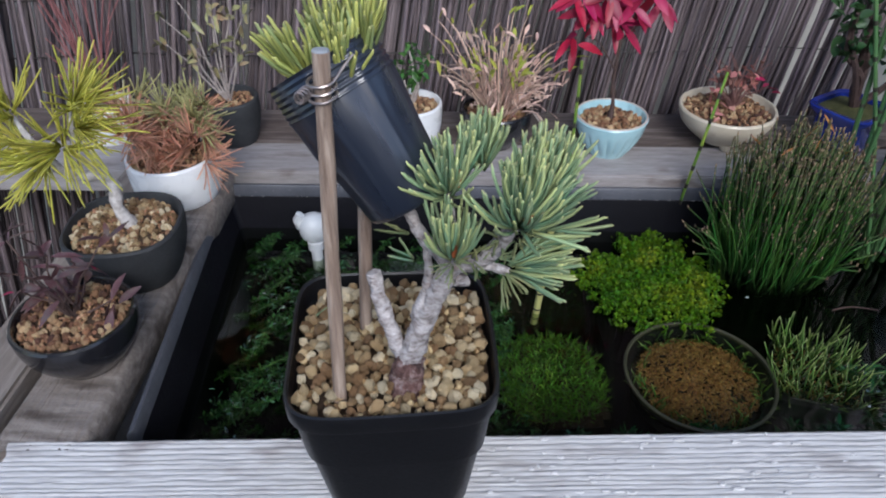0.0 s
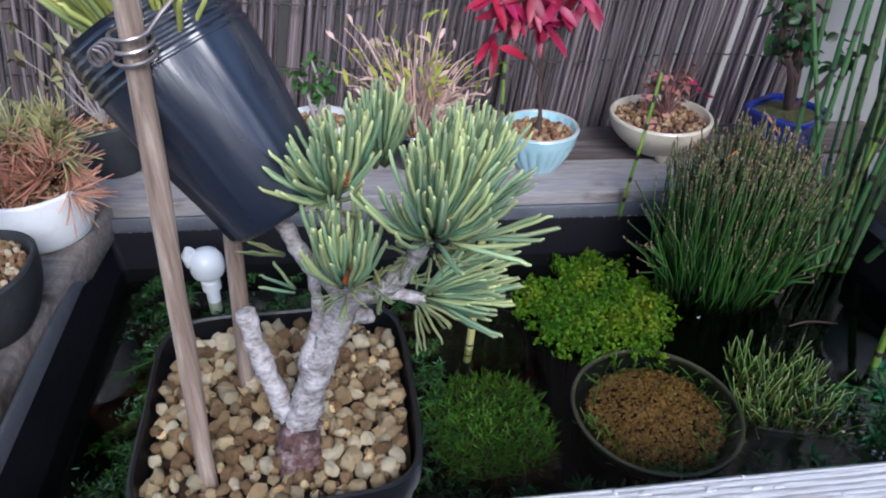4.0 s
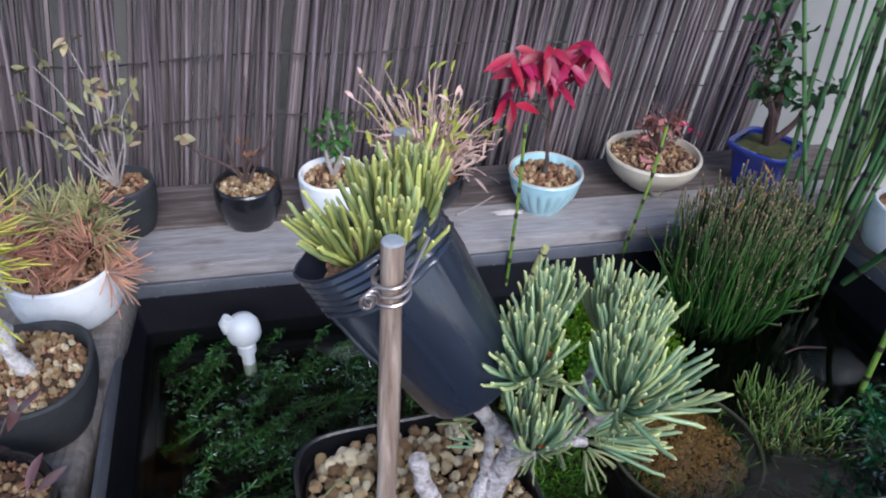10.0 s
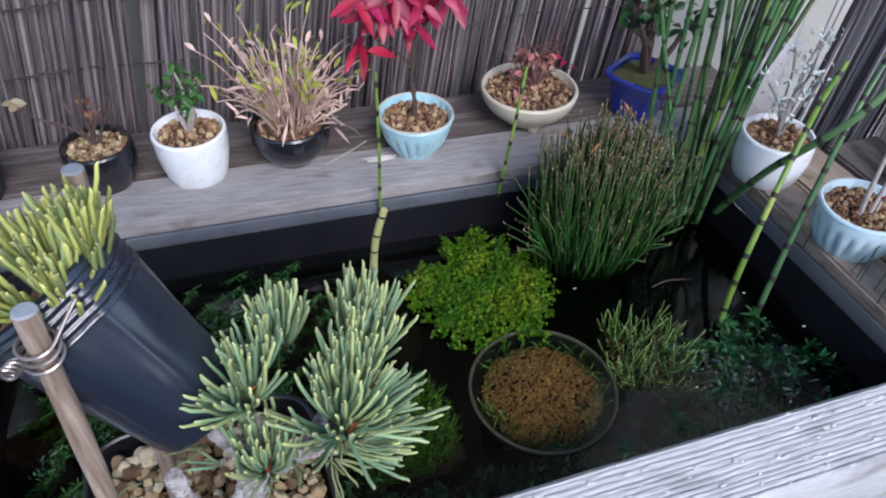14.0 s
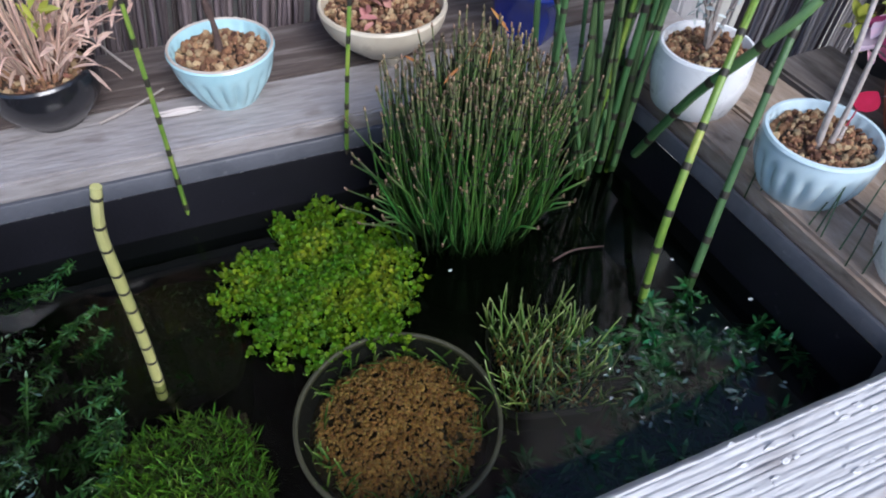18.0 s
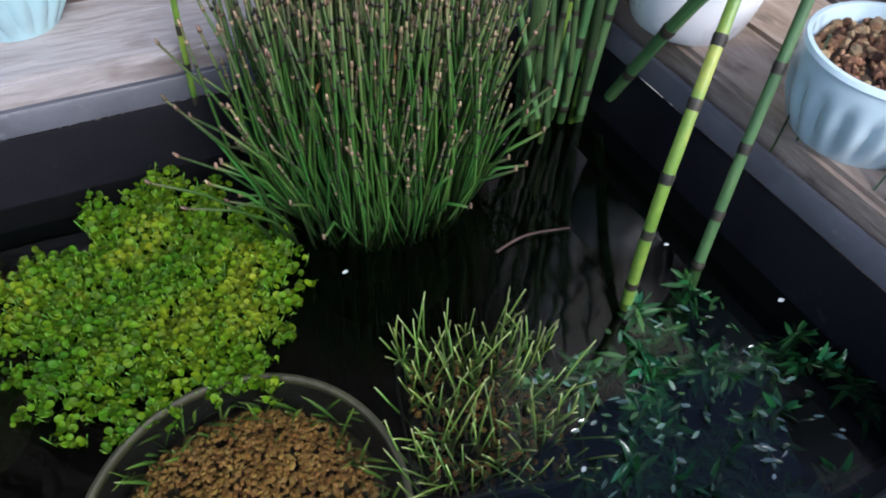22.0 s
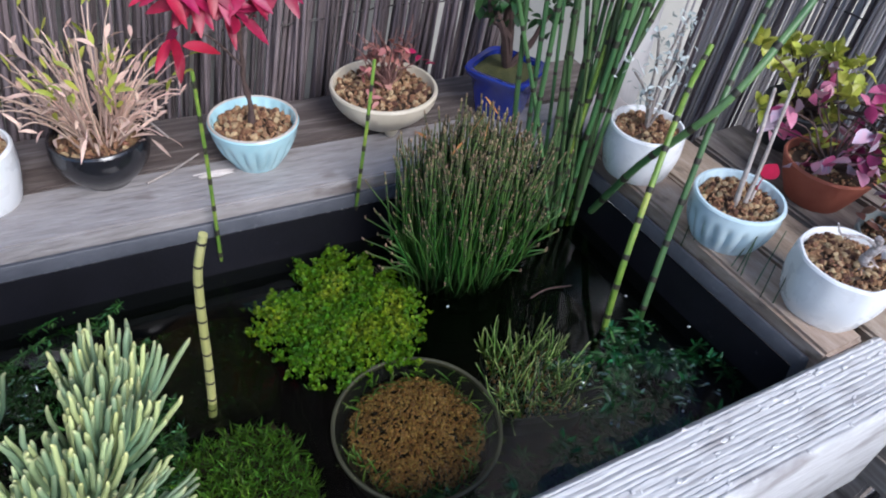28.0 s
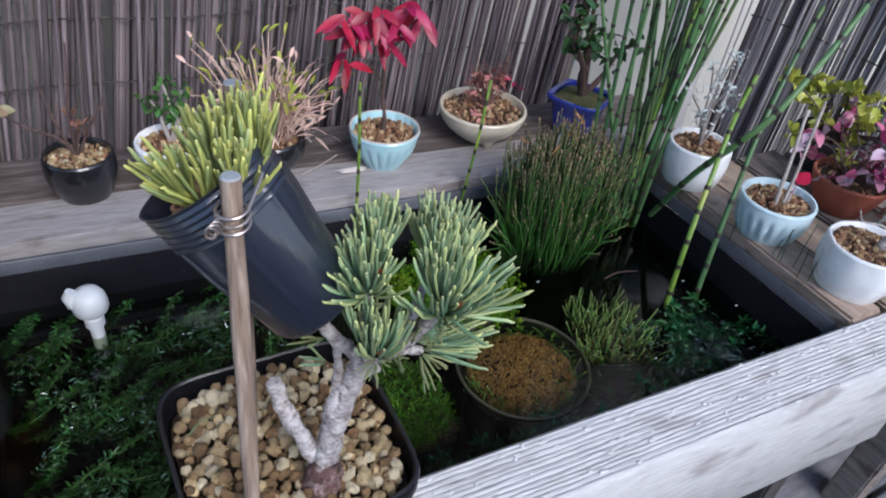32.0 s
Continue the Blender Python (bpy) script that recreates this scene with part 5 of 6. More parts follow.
limb(gg, [(0.005, -0.009, 0.072), (-0.010, -0.004, 0.082), (-0.030, 0.004, 0.086), (-0.042, 0.006, 0.100)], 0.0014, 0.0007, 6, 0.4)
part("trunk", gg, BARK, p, "gnarled pale grey trunk")
gg = Geo()
gg.tube([(0.006 + 0.0055 * math.cos(k * 0.5), -0.010 + 0.0055 * math.sin(k * 0.5), 0.047 + 0.0004 * k) for k in range(28)] + [(0.016, -0.018, 0.050), (0.014, -0.024, 0.044)], 0.0007, 5)
part("wire", gg, WIRE, p, "thin training wire")

# ---- plants beyond the right board ----
p = potted("potted_coleus", (0.735, 0.445, DECK - 0.006), "purple-leaved plant in a terracotta pot", "plant", 0.030, 0.046, 0.045, TERRACOTTA, 0.001, count=30)
tips = [(rnd(-0.06, 0.09), rnd(-0.13, 0.07), rnd(0.03, 0.100)) for _ in range(42)]
e = twiggy(p, (0, 0, 0.038), tips, 0.0013, BARK_DARK, kind="stuff")
leafy(p, tips, 4, 0.022, 0.015, LEAF_PURPLE, 0.010, "foliage", up=0.5)
p = potted("potted_azalea", (0.795, 0.53, DECK - 0.006), "yellow-green azalea behind the terracotta pot", "shrub", 0.03, 0.042, 0.05, CLAY_DARK, 0.001, count=20)
tips = [(rnd(-0.07, 0.05), rnd(-0.16, 0.06), rnd(0.045, 0.115)) for _ in range(30)]
e = twiggy(p, (0, 0, 0.038), tips, 0.0016, BARK_DARK, kind="stuff")
leafy(p, tips, 10, 0.021, 0.010, LEAF_LIME, 0.008, "foliage", up=0.8)
p = potted("potted_cutting", (0.700, 0.335, DECK - 0.006), "grey-green pot with dry brown stems", "plant", 0.032, 0.044, 0.040, GREYPOT, 0.002, count=40)
e = twiggy(p, (0, 0, 0.03), [(rnd(-0.03, 0.05), rnd(-0.03, 0.04), rnd(0.045, 0.07)) for _ in range(8)], 0.0012, BARK_PALE, kind="stuff")
leafy(p, e, 2, 0.014, 0.008, DRY, 0.006, "dry_foliage")

# ---- pots on the left board ----
def lobed(ang, r, z):
    return rounded_square(2.6)(ang, r, z)


p = potted("potted_pine", (-0.252, 0.522, DECK), "lime-yellow needled pine in a rounded dark clay pot", "bonsai", 0.040, 0.0500, 0.052, CLAY_DARK, 0.003, 0.006, shape=lobed, count=130, stone_mat=STONE)
gg = Geo()
limb(gg, [(0.010, 0, 0.043), (0.004, -0.002, 0.058), (0.001, -0.002, 0.072), (0.004, -0.002, 0.090), (-0.002, -0.004, 0.102), (-0.016, -0.008, 0.104), (-0.035, -0.012, 0.116)], 0.0066, 0.0036, 12, 0.7)
limb(gg, [(-0.030, -0.011, 0.115), (-0.045, -0.01, 0.140), (-0.05, -0.01, 0.16)], 0.003, 0.002, 8, 0.4)
limb(gg, [(-0.020, -0.009, 0.110), (-0.010, -0.014, 0.140), (-0.005, -0.012, 0.165)], 0.003, 0.002, 8, 0.4)
part("trunk", gg, surface("chalky_pale_bark", [(0.30, 0.27, 0.25), (0.55, 0.52, 0.50), (0.74, 0.72, 0.70)], 160, rough=0.9, bump=0.9, fine=400), p, "crooked pale bare trunk")
for c, w in (((-0.05, -0.01, 0.160), (-0.3, -0.2, 0.8)), ((-0.005, -0.012, 0.165), (0.5, -0.2, 0.8)), ((-0.035, -0.014, 0.125), (-0.5, -0.5, 0.0)), ((-0.02, -0.012, 0.135), (0.1, -0.6, 0.1)), ((-0.012, -0.012, 0.150), (0.6, -0.2, 0.2)), ((-0.05, -0.01, 0.14), (-0.8, 0, 0.1))):
    tuft(p, c, w, 62, 0.046, 0.00072, NEEDLE_LIME, 1.25, 0.014, curl=0.08)

p = potted("potted_pine", (-0.242, 0.650, DECK), "rusty browning pine in a squat white pot", "bonsai", 0.0415, 0.0465, 0.050, GLAZE_WHITE, 0.003, 0.006, count=70, shape=wobble(0.03, 5))
gg = Geo()
for k in range(7):
    limb(gg, [(rnd(-0.01, 0.01), rnd(-0.01, 0.01), 0.042), (rnd(-0.02, 0.02), rnd(-0.015, 0.01), 0.07), (rnd(-0.03, 0.045), rnd(-0.02, 0.02), rnd(0.08, 0.11))], 0.002, 0.001, 6, 0.4)
part("branchwork", gg, BARK_DARK, p)
for k in range(34):
    high = k % 4 == 0
    tuft(p, (rnd(-0.036, 0.046), rnd(-0.030, 0.015), rnd(0.085, 0.105) if high else rnd(0.050, 0.095)), unit(0.5), 38, 0.031, 0.00060, NEEDLE_OLIVE if high else NEEDLE_RUST, 1.3, 0.006, curl=0.0)

p = potted("potted_shrub", (-0.257, 0.408, DECK), "dark wine-leaved seedling in a shiny black bowl", "shrub", 0.026, 0.0455, 0.048, GLAZE_BLACK, 0.006, 0.006, count=110)
tips = [(rnd(-0.045, 0.035), rnd(-0.02, 0.03), rnd(0.06, 0.11)) for _ in range(12)]
e = twiggy(p, (0.0, 0, 0.042), tips, 0.0012, BARK_DARK)
leafy(p, tips, 5, 0.024, 0.006, LEAF_WINE, 0.008, "foliage", up=0.2)
lone_leaves(p, [(-0.035, 0, 0.07), (0.02, 0.01, 0.085)], 0.010, 0.004, LEAF_RED, "red_leaf")
p = potted("potted_plant", (-0.352, 0.782, DECK), "white pot behind the yellow pine", "plant", 0.025, 0.031, 0.045, GLAZE_WHITE, 0.002, count=30)
e = twiggy(p, (0, 0, 0.035), [(rnd(-0.05, 0.05), rnd(-0.02, 0.02), rnd(0.07, 0.22)) for _ in range(34)], 0.0013, surface("red_twigs", [(0.16, 0.06, 0.055), (0.30, 0.14, 0.13)], 60, rough=0.7), kind="stuff")
lone_leaves(p, [(0.0, -0.01, 0.20), (-0.03, 0, 0.21), (0.004, -0.012, 0.205)], 0.012, 0.008, LEAF_RED, "red_leaf")

p = thing("low_plant", (-0.385, 0.42, DECK - 0.12), "small green plant growing low beside the bench", "plant")
solid("pot", -0.04, 0.04, -0.05, 0.05, -0.68, 0.0, CLAY_DARK, p, 0.01)
leafy(p, [(rnd(-0.04, 0.04), rnd(-0.06, 0.06), rnd(0.0, 0.05)) for _ in range(26)], 6, 0.016, 0.009, LEAF_GREEN, 0.010, "foliage")

# shelf litter
chip = thing("wood_chip", (0.196, 0.703, DECK + 0.001), "pale splintered chip of wood on the shelf", "wood chip", turn=-8)
for k in range(5):
    gg = Geo()
    y = rnd(-0.003, 0.003)
    gg.tube([(-0.022 + rnd(0, 0.01), y, 0.001), (0, y + rnd(-0.001, 0.001), 0.002), (0.02 - rnd(0, 0.01), y + 0.002, 0.001)], [0.0005, 0.0016, 0.0004], 5)
    part("splinter", gg, CHIP, chip)
for a, b in (((0.135, 0.712, DECK + 0.003), (0.188, 0.738, DECK + 0.004)), ((0.170, 0.775, DECK + 0.004), (0.135, 0.790, DECK + 0.055))):
    tw = thing("twig", a, "dry pale twig lying by the pots", "twig", "twigs on the shelf")
    gg = Geo()
    d = Vector(b) - Vector(a)
    limb(gg, [(0, 0, 0), d * 0.5 + unit() * 0.003, d], 0.0013, 0.0008, 6, 0.3)
    part("stem", gg, BARK_PALE, tw)


# ---- plants in the tub ----
# round sunken pot
sp = thing("sunken_pot", (0.2575, 0.4175, 0.6085), "round plastic pot of brown grains standing in the water", "pot")
gg = Geo()
hz = WATERLINE - 0.6085
prof = [(0.03, 0.001), (0.048, 0.0), (0.060, hz - 0.010), (0.0650, hz - 0.004), (0.0650, hz - 0.002), (0.0640, hz - 0.003), (0.0620, hz - 0.012), (0.058, hz - 0.026), (0.01, hz - 0.028)]
gg.lathe(prof, 64)
part("pot", gg, POT_BLACK, sp)
gg = Geo()
gg.lathe([(0.0640, hz - 0.0030), (0.0668, hz - 0.0030), (0.0672, hz - 0.0010), (0.0670, hz + 0.0016), (0.0655, hz + 0.0022), (0.0642, hz + 0.0016), (0.0638, hz - 0.0010)], 72, ring=True)
part("rim", gg, SUBPOT, sp, "algae-filmed olive grey rim")
gg = Geo()
gg.lathe([(0.0605, hz - 0.024), (0.056, hz - 0.019), (0.035, hz - 0.010), (0.002, hz - 0.007)], 40)
part("soil", gg, SOIL, sp)
grains(sp, 3300, lambda: in_disc(0.054, hz - 0.0150, 0.0115)(), 0.0011, 0.0021, GRAINS_WET, "grains", "orange-brown soil grains")
gg = Geo()
for _ in range(260):
    a = rnd(0, 6.28)
    if 2.2 < a < 2.9 and random.random() < 0.5:
        continue
    q = rnd(0.046, 0.062)
    gg.leaf((q * math.cos(a), q * math.sin(a), hz - 0.018), (rnd(-0.6, 0.6), rnd(-0.6, 0.6), 1), rnd(0.014, 0.034), 0.0016, unit(), 0.2, 0.3)
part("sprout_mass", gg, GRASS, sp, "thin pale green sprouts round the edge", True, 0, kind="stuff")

# bright creeping cushion
cu = thing("creeping_plant", (0.246, 0.541, WATERLINE), "bright green cushion of tiny round leaves on the water", "water plant")
gg = Geo()
gs = Geo()
n_leaf = 0
while n_leaf < 6200:
    x, y = rnd(-0.095, 0.085), rnd(-0.095, 0.095)
    a = math.atan2(y, x)
    edge = 0.073 + 0.018 * noise.noise(Vector((math.cos(a) * 1.7, math.sin(a) * 1.7, 4))) + 0.022 * noise.noise(Vector((math.cos(a) * 5, math.sin(a) * 5, 9))) + 0.010 * noise.noise(Vector((math.cos(a) * 13, math.sin(a) * 13, 2)))
    q = math.hypot(x, y) / (edge * (1.18 if a > 0.4 and a < 1.8 else 1.0))
    if q > 1.0 and random.random() > 0.012 or q > 1.18 or (q > 0.8 and noise.noise(Vector((x * 120, y * 120, 3))) < -0.12):
        continue
    hump = noise.noise(Vector((x * 55, y * 55, 2)))
    z = 0.002 + max(0, 0.007 * (1 - q ** 3)) + 0.009 * hump * (q < 0.95) + rnd(-0.006, 0.003)
    gg.disc_leaf((x, y, max(0.0015, z)), unit(1.3), rnd(0.0011, 0.0020))
    if n_leaf % 3 == 0:
        gs.tube([(x, y, -0.004), (x + rnd(-0.004, 0.004), y + rnd(-0.004, 0.004), max(0.001, z))], 0.0004, 3)
    n_leaf += 1
part("foliage", gg, LEAF_BRIGHT, cu, "", False, kind="stuff")
part("stem_mass", gs, MOSS, cu, "", True, 0, kind="stuff")
solid("base", -0.036, 0.036, -0.036, 0.036, 0.6085 - WATERLINE, -0.030, SOIL, cu, 0.006, 0.002, 3)


def turf(root, rx, ry, count, z, hmin, hmax, material, width=0.0012, lean=0.5, name="blade_mass"):
    gg = Geo()
    made = 0
    while made < count:
        x, y = rnd(-1, 1), rnd(-1, 1)
        if abs(x) ** 3 + abs(y) ** 3 > 1 + 0.25 * noise.noise(Vector((x * 3, y * 3, 1))):
            continue
        dome = 1 - 0.5 * (x * x + y * y)
        gg.leaf((x * rx, y * ry, z + 0.010 * dome), (rnd(-lean, lean), rnd(-lean, lean), 1), rnd(hmin, hmax), width * rnd(0.8, 1.2), unit(), 0.2, rnd(0, 0.4), 3)
        made += 1
    return part(name, gg, material, root, "", True, 0, kind="stuff")


tf = thing("turf_block", (0.125, 0.428, WATERLINE), "fine green turf growing at the water's surface", "water plant")
turf(tf, 0.046, 0.052, 2600, -0.018, 0.008, 0.018, MOSS, 0.0013, 0.9)
solid("base", -0.046, 0.046, -0.052, 0.052, 0.6085 - WATERLINE, -0.014, SOIL, tf, 0.008, 0.003, 3)

gr = thing("grass_block", (0.371, 0.419, WATERLINE), "pale hair-like rush tufts in a sunken black pot", "water plant", turn=-18)
gg = Geo()
for _ in range(310):
    x, y = rnd(-0.036, 0.032), rnd(-0.038, 0.038)
    b0 = Vector((x, y, -0.022))
    w = Vector((x * 6 + rnd(-0.22, 0.22), y * 4 + rnd(-0.22, 0.22), 1)).normalized()
    ln, cv = rnd(0.018, 0.046), unit(-0.2) * rnd(0.1, 0.5)
    gg.tube([b0 + w * ln * k + cv * ln * k * k for k in (0, 0.3, 0.6, 0.85, 1.0)], [0.00055, 0.00055, 0.0005, 0.0004, 0.00025], 5)
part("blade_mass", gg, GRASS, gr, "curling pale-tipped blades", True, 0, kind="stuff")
grains(gr, 500, lambda: Vector((rnd(-0.034, 0.034), rnd(-0.036, 0.036), -0.022 + rnd(-0.001, 0.001))), 0.0012, 0.0022, GRAINS_WET, "grains")
gg = Geo()
gg.lathe([(0.030, 0.6085 - WATERLINE), (0.034, 0.6085 - WATERLINE), (0.040, -0.010), (0.039, -0.009), (0.038, -0.022), (0.002, -0.024)], 48, rounded_square(6))
part("pot", gg, POT_BLACK, gr)


def weed(name, place, label, stems, material, pale, leaf_len, count_each, share=0.12):
    """Submerged leafy stems that trail just below the surface."""
    root = thing(name, place, label, "water plant")
    o = Vector(place)
    gg, gp = Geo(), Geo()
    for a, b in stems:
        a, b = Vector(a) - o, Vector(b) - o
        mid = a.lerp(b, 0.5) + Vector((rnd(-0.012, 0.012), rnd(-0.012, 0.012), rnd(-0.004, 0.006)))
        limb(gg, [a, mid, b], 0.0012, 0.0008, 5)
        for i in range(count_each):
            u = i / count_each
            c = a * (1 - u) ** 2 + mid * 2 * u * (1 - u) + b * u * u
            for j in range(5):
                (gp if random.random() < share + 0.3 * (u > 0.85) else gg).leaf(c, unit(0.2), leaf_len * rnd(0.6, 1.1), leaf_len * 0.2, unit(1), 0.2, 0.2, 3)
    part("weed_mass", gg, material, root, "", True, 0, kind="stuff")
    part("pale_foliage", gp, pale, root, "paler leaf tips that catch the light", True, 0, kind="stuff")
    return root


stems = []
for _ in range(34):
    x, y = rnd(0.385, 0.535), rnd(0.325, 0.430)
    if (x - 0.455) ** 2 / 0.0052 + (y - 0.375) ** 2 / 0.003 < 1:
        stems.append(((x, y, rnd(0.675, 0.705)), (x + rnd(-0.035, 0.035), y + rnd(-0.03, 0.03), rnd(0.720, 0.736))))
stems += [((0.425, 0.352, 0.712), (0.452, 0.412, 0.737)), ((0.468, 0.398, 0.715), (0.528, 0.362, 0.733)), ((0.528, 0.362, 0.733), (0.530, 0.330, 0.715)), ((0.440, 0.360, 0.715), (0.492, 0.352, 0.736)), ((0.418, 0.336, 0.71), (0.412, 0.368, 0.737))]
for _ in range(95):
    x = rnd(0.10, 0.48)
    y = 0.350 - 0.055 * x + rnd(-0.015, 0.016)
    stems.append(((x, y, rnd(0.680, 0.710)), (x + rnd(-0.04, 0.04), y + rnd(-0.004, 0.014), rnd(0.720, 0.737))))
weed("elodea", (0.45, 0.372, 0.612), "dark green whorled pondweed under the water", stems, WEED, WEED_PALE, 0.0155, 16, 0.05)
stems = []
for _ in range(210):
    x, y = rnd(-0.196, 0.065), rnd(0.350, 0.655)
    d = rnd(-0.6, 1.2)
    if y > 0.59 and random.random() < 0.5:
        continue
    stems.append(((x, y, rnd(0.66, 0.715)), (min(0.10, x + 0.06 * math.cos(d)), min(0.665, y + 0.06 * math.sin(d)), rnd(0.718, 0.737))))
weed("pondweed", (-0.06, 0.48, 0.612), "dense mat of dark pondweed filling the tub's end", stems, WEED_MAT, WEED_PALE, 0.0095, 24, 0.16)

sb = thing("mossy_block", (0.128, 0.562, 0.6085), "sunken block of brown soil grown over with algae", "soil block")
gg = Geo()
gg.lathe([(0.046, 0.0), (0.057, 0.01), (0.060, 0.07), (0.054, 0.086), (0.036, 0.092), (0.012, 0.095), (0.001, 0.095)], 40, lambda a, r, z: rounded_square(4)(a, r, z) * (1 + 0.10 * noise.noise(Vector((math.cos(a) * 2, math.sin(a) * 2, z * 40)))))
part("soil", gg, surface("algae_soil", [(0.006, 0.008, 0.002), (0.018, 0.016, 0.004), (0.045, 0.025, 0.008)], 90, rough=0.9, bump=0.8, fine=160, vary=0), sb)
turf(sb, 0.050, 0.050, 900, 0.080, 0.005, 0.014, WEED_MAT, 0.0012, 0.9)

# Leaf scraps added at the surface, tilted so that they glint with sky.
gg = Geo()
for _ in range(170):
    x, y = rnd(-0.055, 0.06), rnd(-0.040, 0.05)
    gg.leaf((x, y, WATERLINE - 0.612 + rnd(-0.001, 0.003)), (rnd(-1, 1), rnd(-1, 1), rnd(-0.2, 0.3)), rnd(0.003, 0.008), rnd(0.0010, 0.0024), (rnd(-0.4, 0.4), rnd(-0.6, 0.05), 1), 0.1, 0.1, 3)
part("emergent_foliage", gg, GLINT, bpy.data.objects["elodea"], "glossy leaf scraps added at the surface for sky glints", True, 0, kind="stuff")

# More added glint scraps, in patches over the pondweed.
gg = Geo()
made = 0
while made < 900:
    x, y = rnd(-0.118, 0.115), rnd(-0.125, 0.13)
    if noise.noise(Vector((x * 26, y * 26, 7))) < 0.12:
        continue
    gg.leaf((x, y, WATERLINE - 0.612 + rnd(-0.003, 0.0015)), (rnd(-1, 1), rnd(-1, 1), rnd(-0.1, 0.3)), rnd(0.003, 0.008), rnd(0.0008, 0.0018), (rnd(-0.4, 0.4), rnd(-0.6, 0.10), 1), 0.2, 0.1, 3)
    made += 1
part("emergent_foliage", gg, GLINT, bpy.data.objects["pondweed"], "glossy leaf scraps added at the surface for sky glints", True, 0, kind="stuff")

# dwarf horsetail clump
cl = thing("dwarf_horsetail", (0.384, 0.560, WATERLINE), "dense clump of thin green jointed rush stems with pale tips", "water plant", turn=-17)
gg, gt, gn = Geo(), Geo(), Geo()
for k in range(900):
    a, q = rnd(0, 6.28), math.sqrt(random.random())
    b0 = Vector((0.047 * q * math.cos(a), 0.029 * q * math.sin(a), -0.03))
    out = 0.020 * q * rnd(-0.2, 1.5)
    hgt = (0.215 - 0.11 * random.random() ** 1.5) * (1 - 0.20 * q)
    top = b0 + Vector((out * math.cos(a) + random.gauss(-0.002, 0.0080), out * math.sin(a) * 0.7 + random.gauss(0, 0.011), hgt))
    mid = b0.lerp(top, 0.5) + Vector((rnd(-0.012, 0.012), rnd(-0.010, 0.010), 0.0))
    gg.tube([b0, b0.lerp(mid, 0.5), mid, mid.lerp(top, 0.5), top], [0.00075, 0.00075, 0.00075, 0.00075, 0.0006], 5)
    gt.tube([top, top + (top - mid).normalized() * 0.0030], [rnd(0.0008, 0.0012), 0.0005], 5)
    for u in (0.3, 0.55, 0.75, 0.9):
        c = mid.lerp(top, u)
        w = (top - mid).normalized()
        (gt if random.random() < 0.03 + 0.35 * (u > 0.7) else gn).tube([c - w * 0.0009, c + w * 0.0009], 0.00092, 5)
for k in range(26):
    a = rnd(2.0, 7.0)
    b0 = Vector((0.05 * math.cos(a), 0.03 * math.sin(a), 0.0))
    top = b0 + Vector((rnd(0.02, 0.05) * math.cos(a), rnd(0.01, 0.04) * math.sin(a), rnd(0.01, 0.07)))
    gg.tube([b0, b0.lerp(top, 0.5) + Vector((0, 0, 0.01)), top], [0.001, 0.001, 0.0007], 5)
    gt.tube([top, top + Vector((0, 0, 0.003))], [0.0011, 0.0007], 5)
for k in range(14):
    b0 = Vector((rnd(-0.060, -0.035), rnd(-0.03, 0.02), -0.01))
    top = b0 + Vector((rnd(-0.055, -0.015), rnd(-0.03, 0.02), rnd(0.06, 0.12)))
    gg.tube([b0, b0.lerp(top, 0.4) + Vector((0.006, 0, 0.01)), b0.lerp(top, 0.7) + Vector((0.005, 0, 0.008)), top], [0.0009, 0.0009, 0.0008, 0.0006], 5)
    gt.tube([top, top + (top - b0).normalized() * 0.003], [0.001, 0.0005], 5)
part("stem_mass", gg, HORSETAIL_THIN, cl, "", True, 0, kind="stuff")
part("tip_mass", gt, TIP_PALE, cl, "pale papery stem tips", True, 0, kind="stuff")
part("joint_mass", gn, NODE, cl, "", True, 0, kind="stuff")
gg = Geo()
for k in range(16):
    a, q = rnd(0, 6.28), math.sqrt(random.random())
    gg.leaf((0.05 * q * math.cos(a), 0.035 * q * math.sin(a), rnd(0.08, 0.16)), unit(0.6), rnd(0.015, 0.03), 0.0022, unit(), 0.2, 0.1)
part("dead_stem_mass", gg, surface("orange_dead_stems", [(0.36, 0.13, 0.03), (0.50, 0.25, 0.07)], 60, rough=0.7, bump=0, island=0.3), cl, "few orange dead stems", True, 0, kind="stuff")
gg = Geo()
gg.lathe([(0.03, 0.6085 - WATERLINE), (0.045, 0.6085 - WATERLINE), (0.050, -0.055), (0.046, -0.056), (0.002, -0.054)], 40, lambda a, r, z: r * (1 - 0.3 * abs(math.sin(a))))
part("pot", gg, POT_BLACK, cl)

# tall horsetails
Z0 = 0.712
horsetail("horsetail", [(0.4635, 0.4340, 0.728), (0.466, 0.440, 0.800), (0.499, 0.465, 0.868), (0.542, 0.495, 0.926), (0.575, 0.512, 0.957)], 0.0031, HORSETAIL_YELLOW, "yellow-green jointed horsetail stem standing in the water", 0.032, band=0.85)
horsetail("horsetail", [(0.506, 0.430, Z0), (0.531, 0.4510, 0.790), (0.5525, 0.467, 0.845), (0.580, 0.486, 0.905), (0.621, 0.509, 0.958), (0.661, 0.5265, 1.02)], 0.0032, HORSETAIL, "green jointed horsetail stem standing in the water", 0.038, band=0.95)
horsetail("horsetail", [(0.544, 0.560, 0.750), (0.540, 0.517, 0.838), (0.547, 0.485, 0.893), (0.566, 0.468, 0.935), (0.615, 0.472, 0.990), (0.69, 0.49, 1.06)], 0.0038, HORSETAIL, "thick dark green horsetail stem leaning across the others", 0.045)
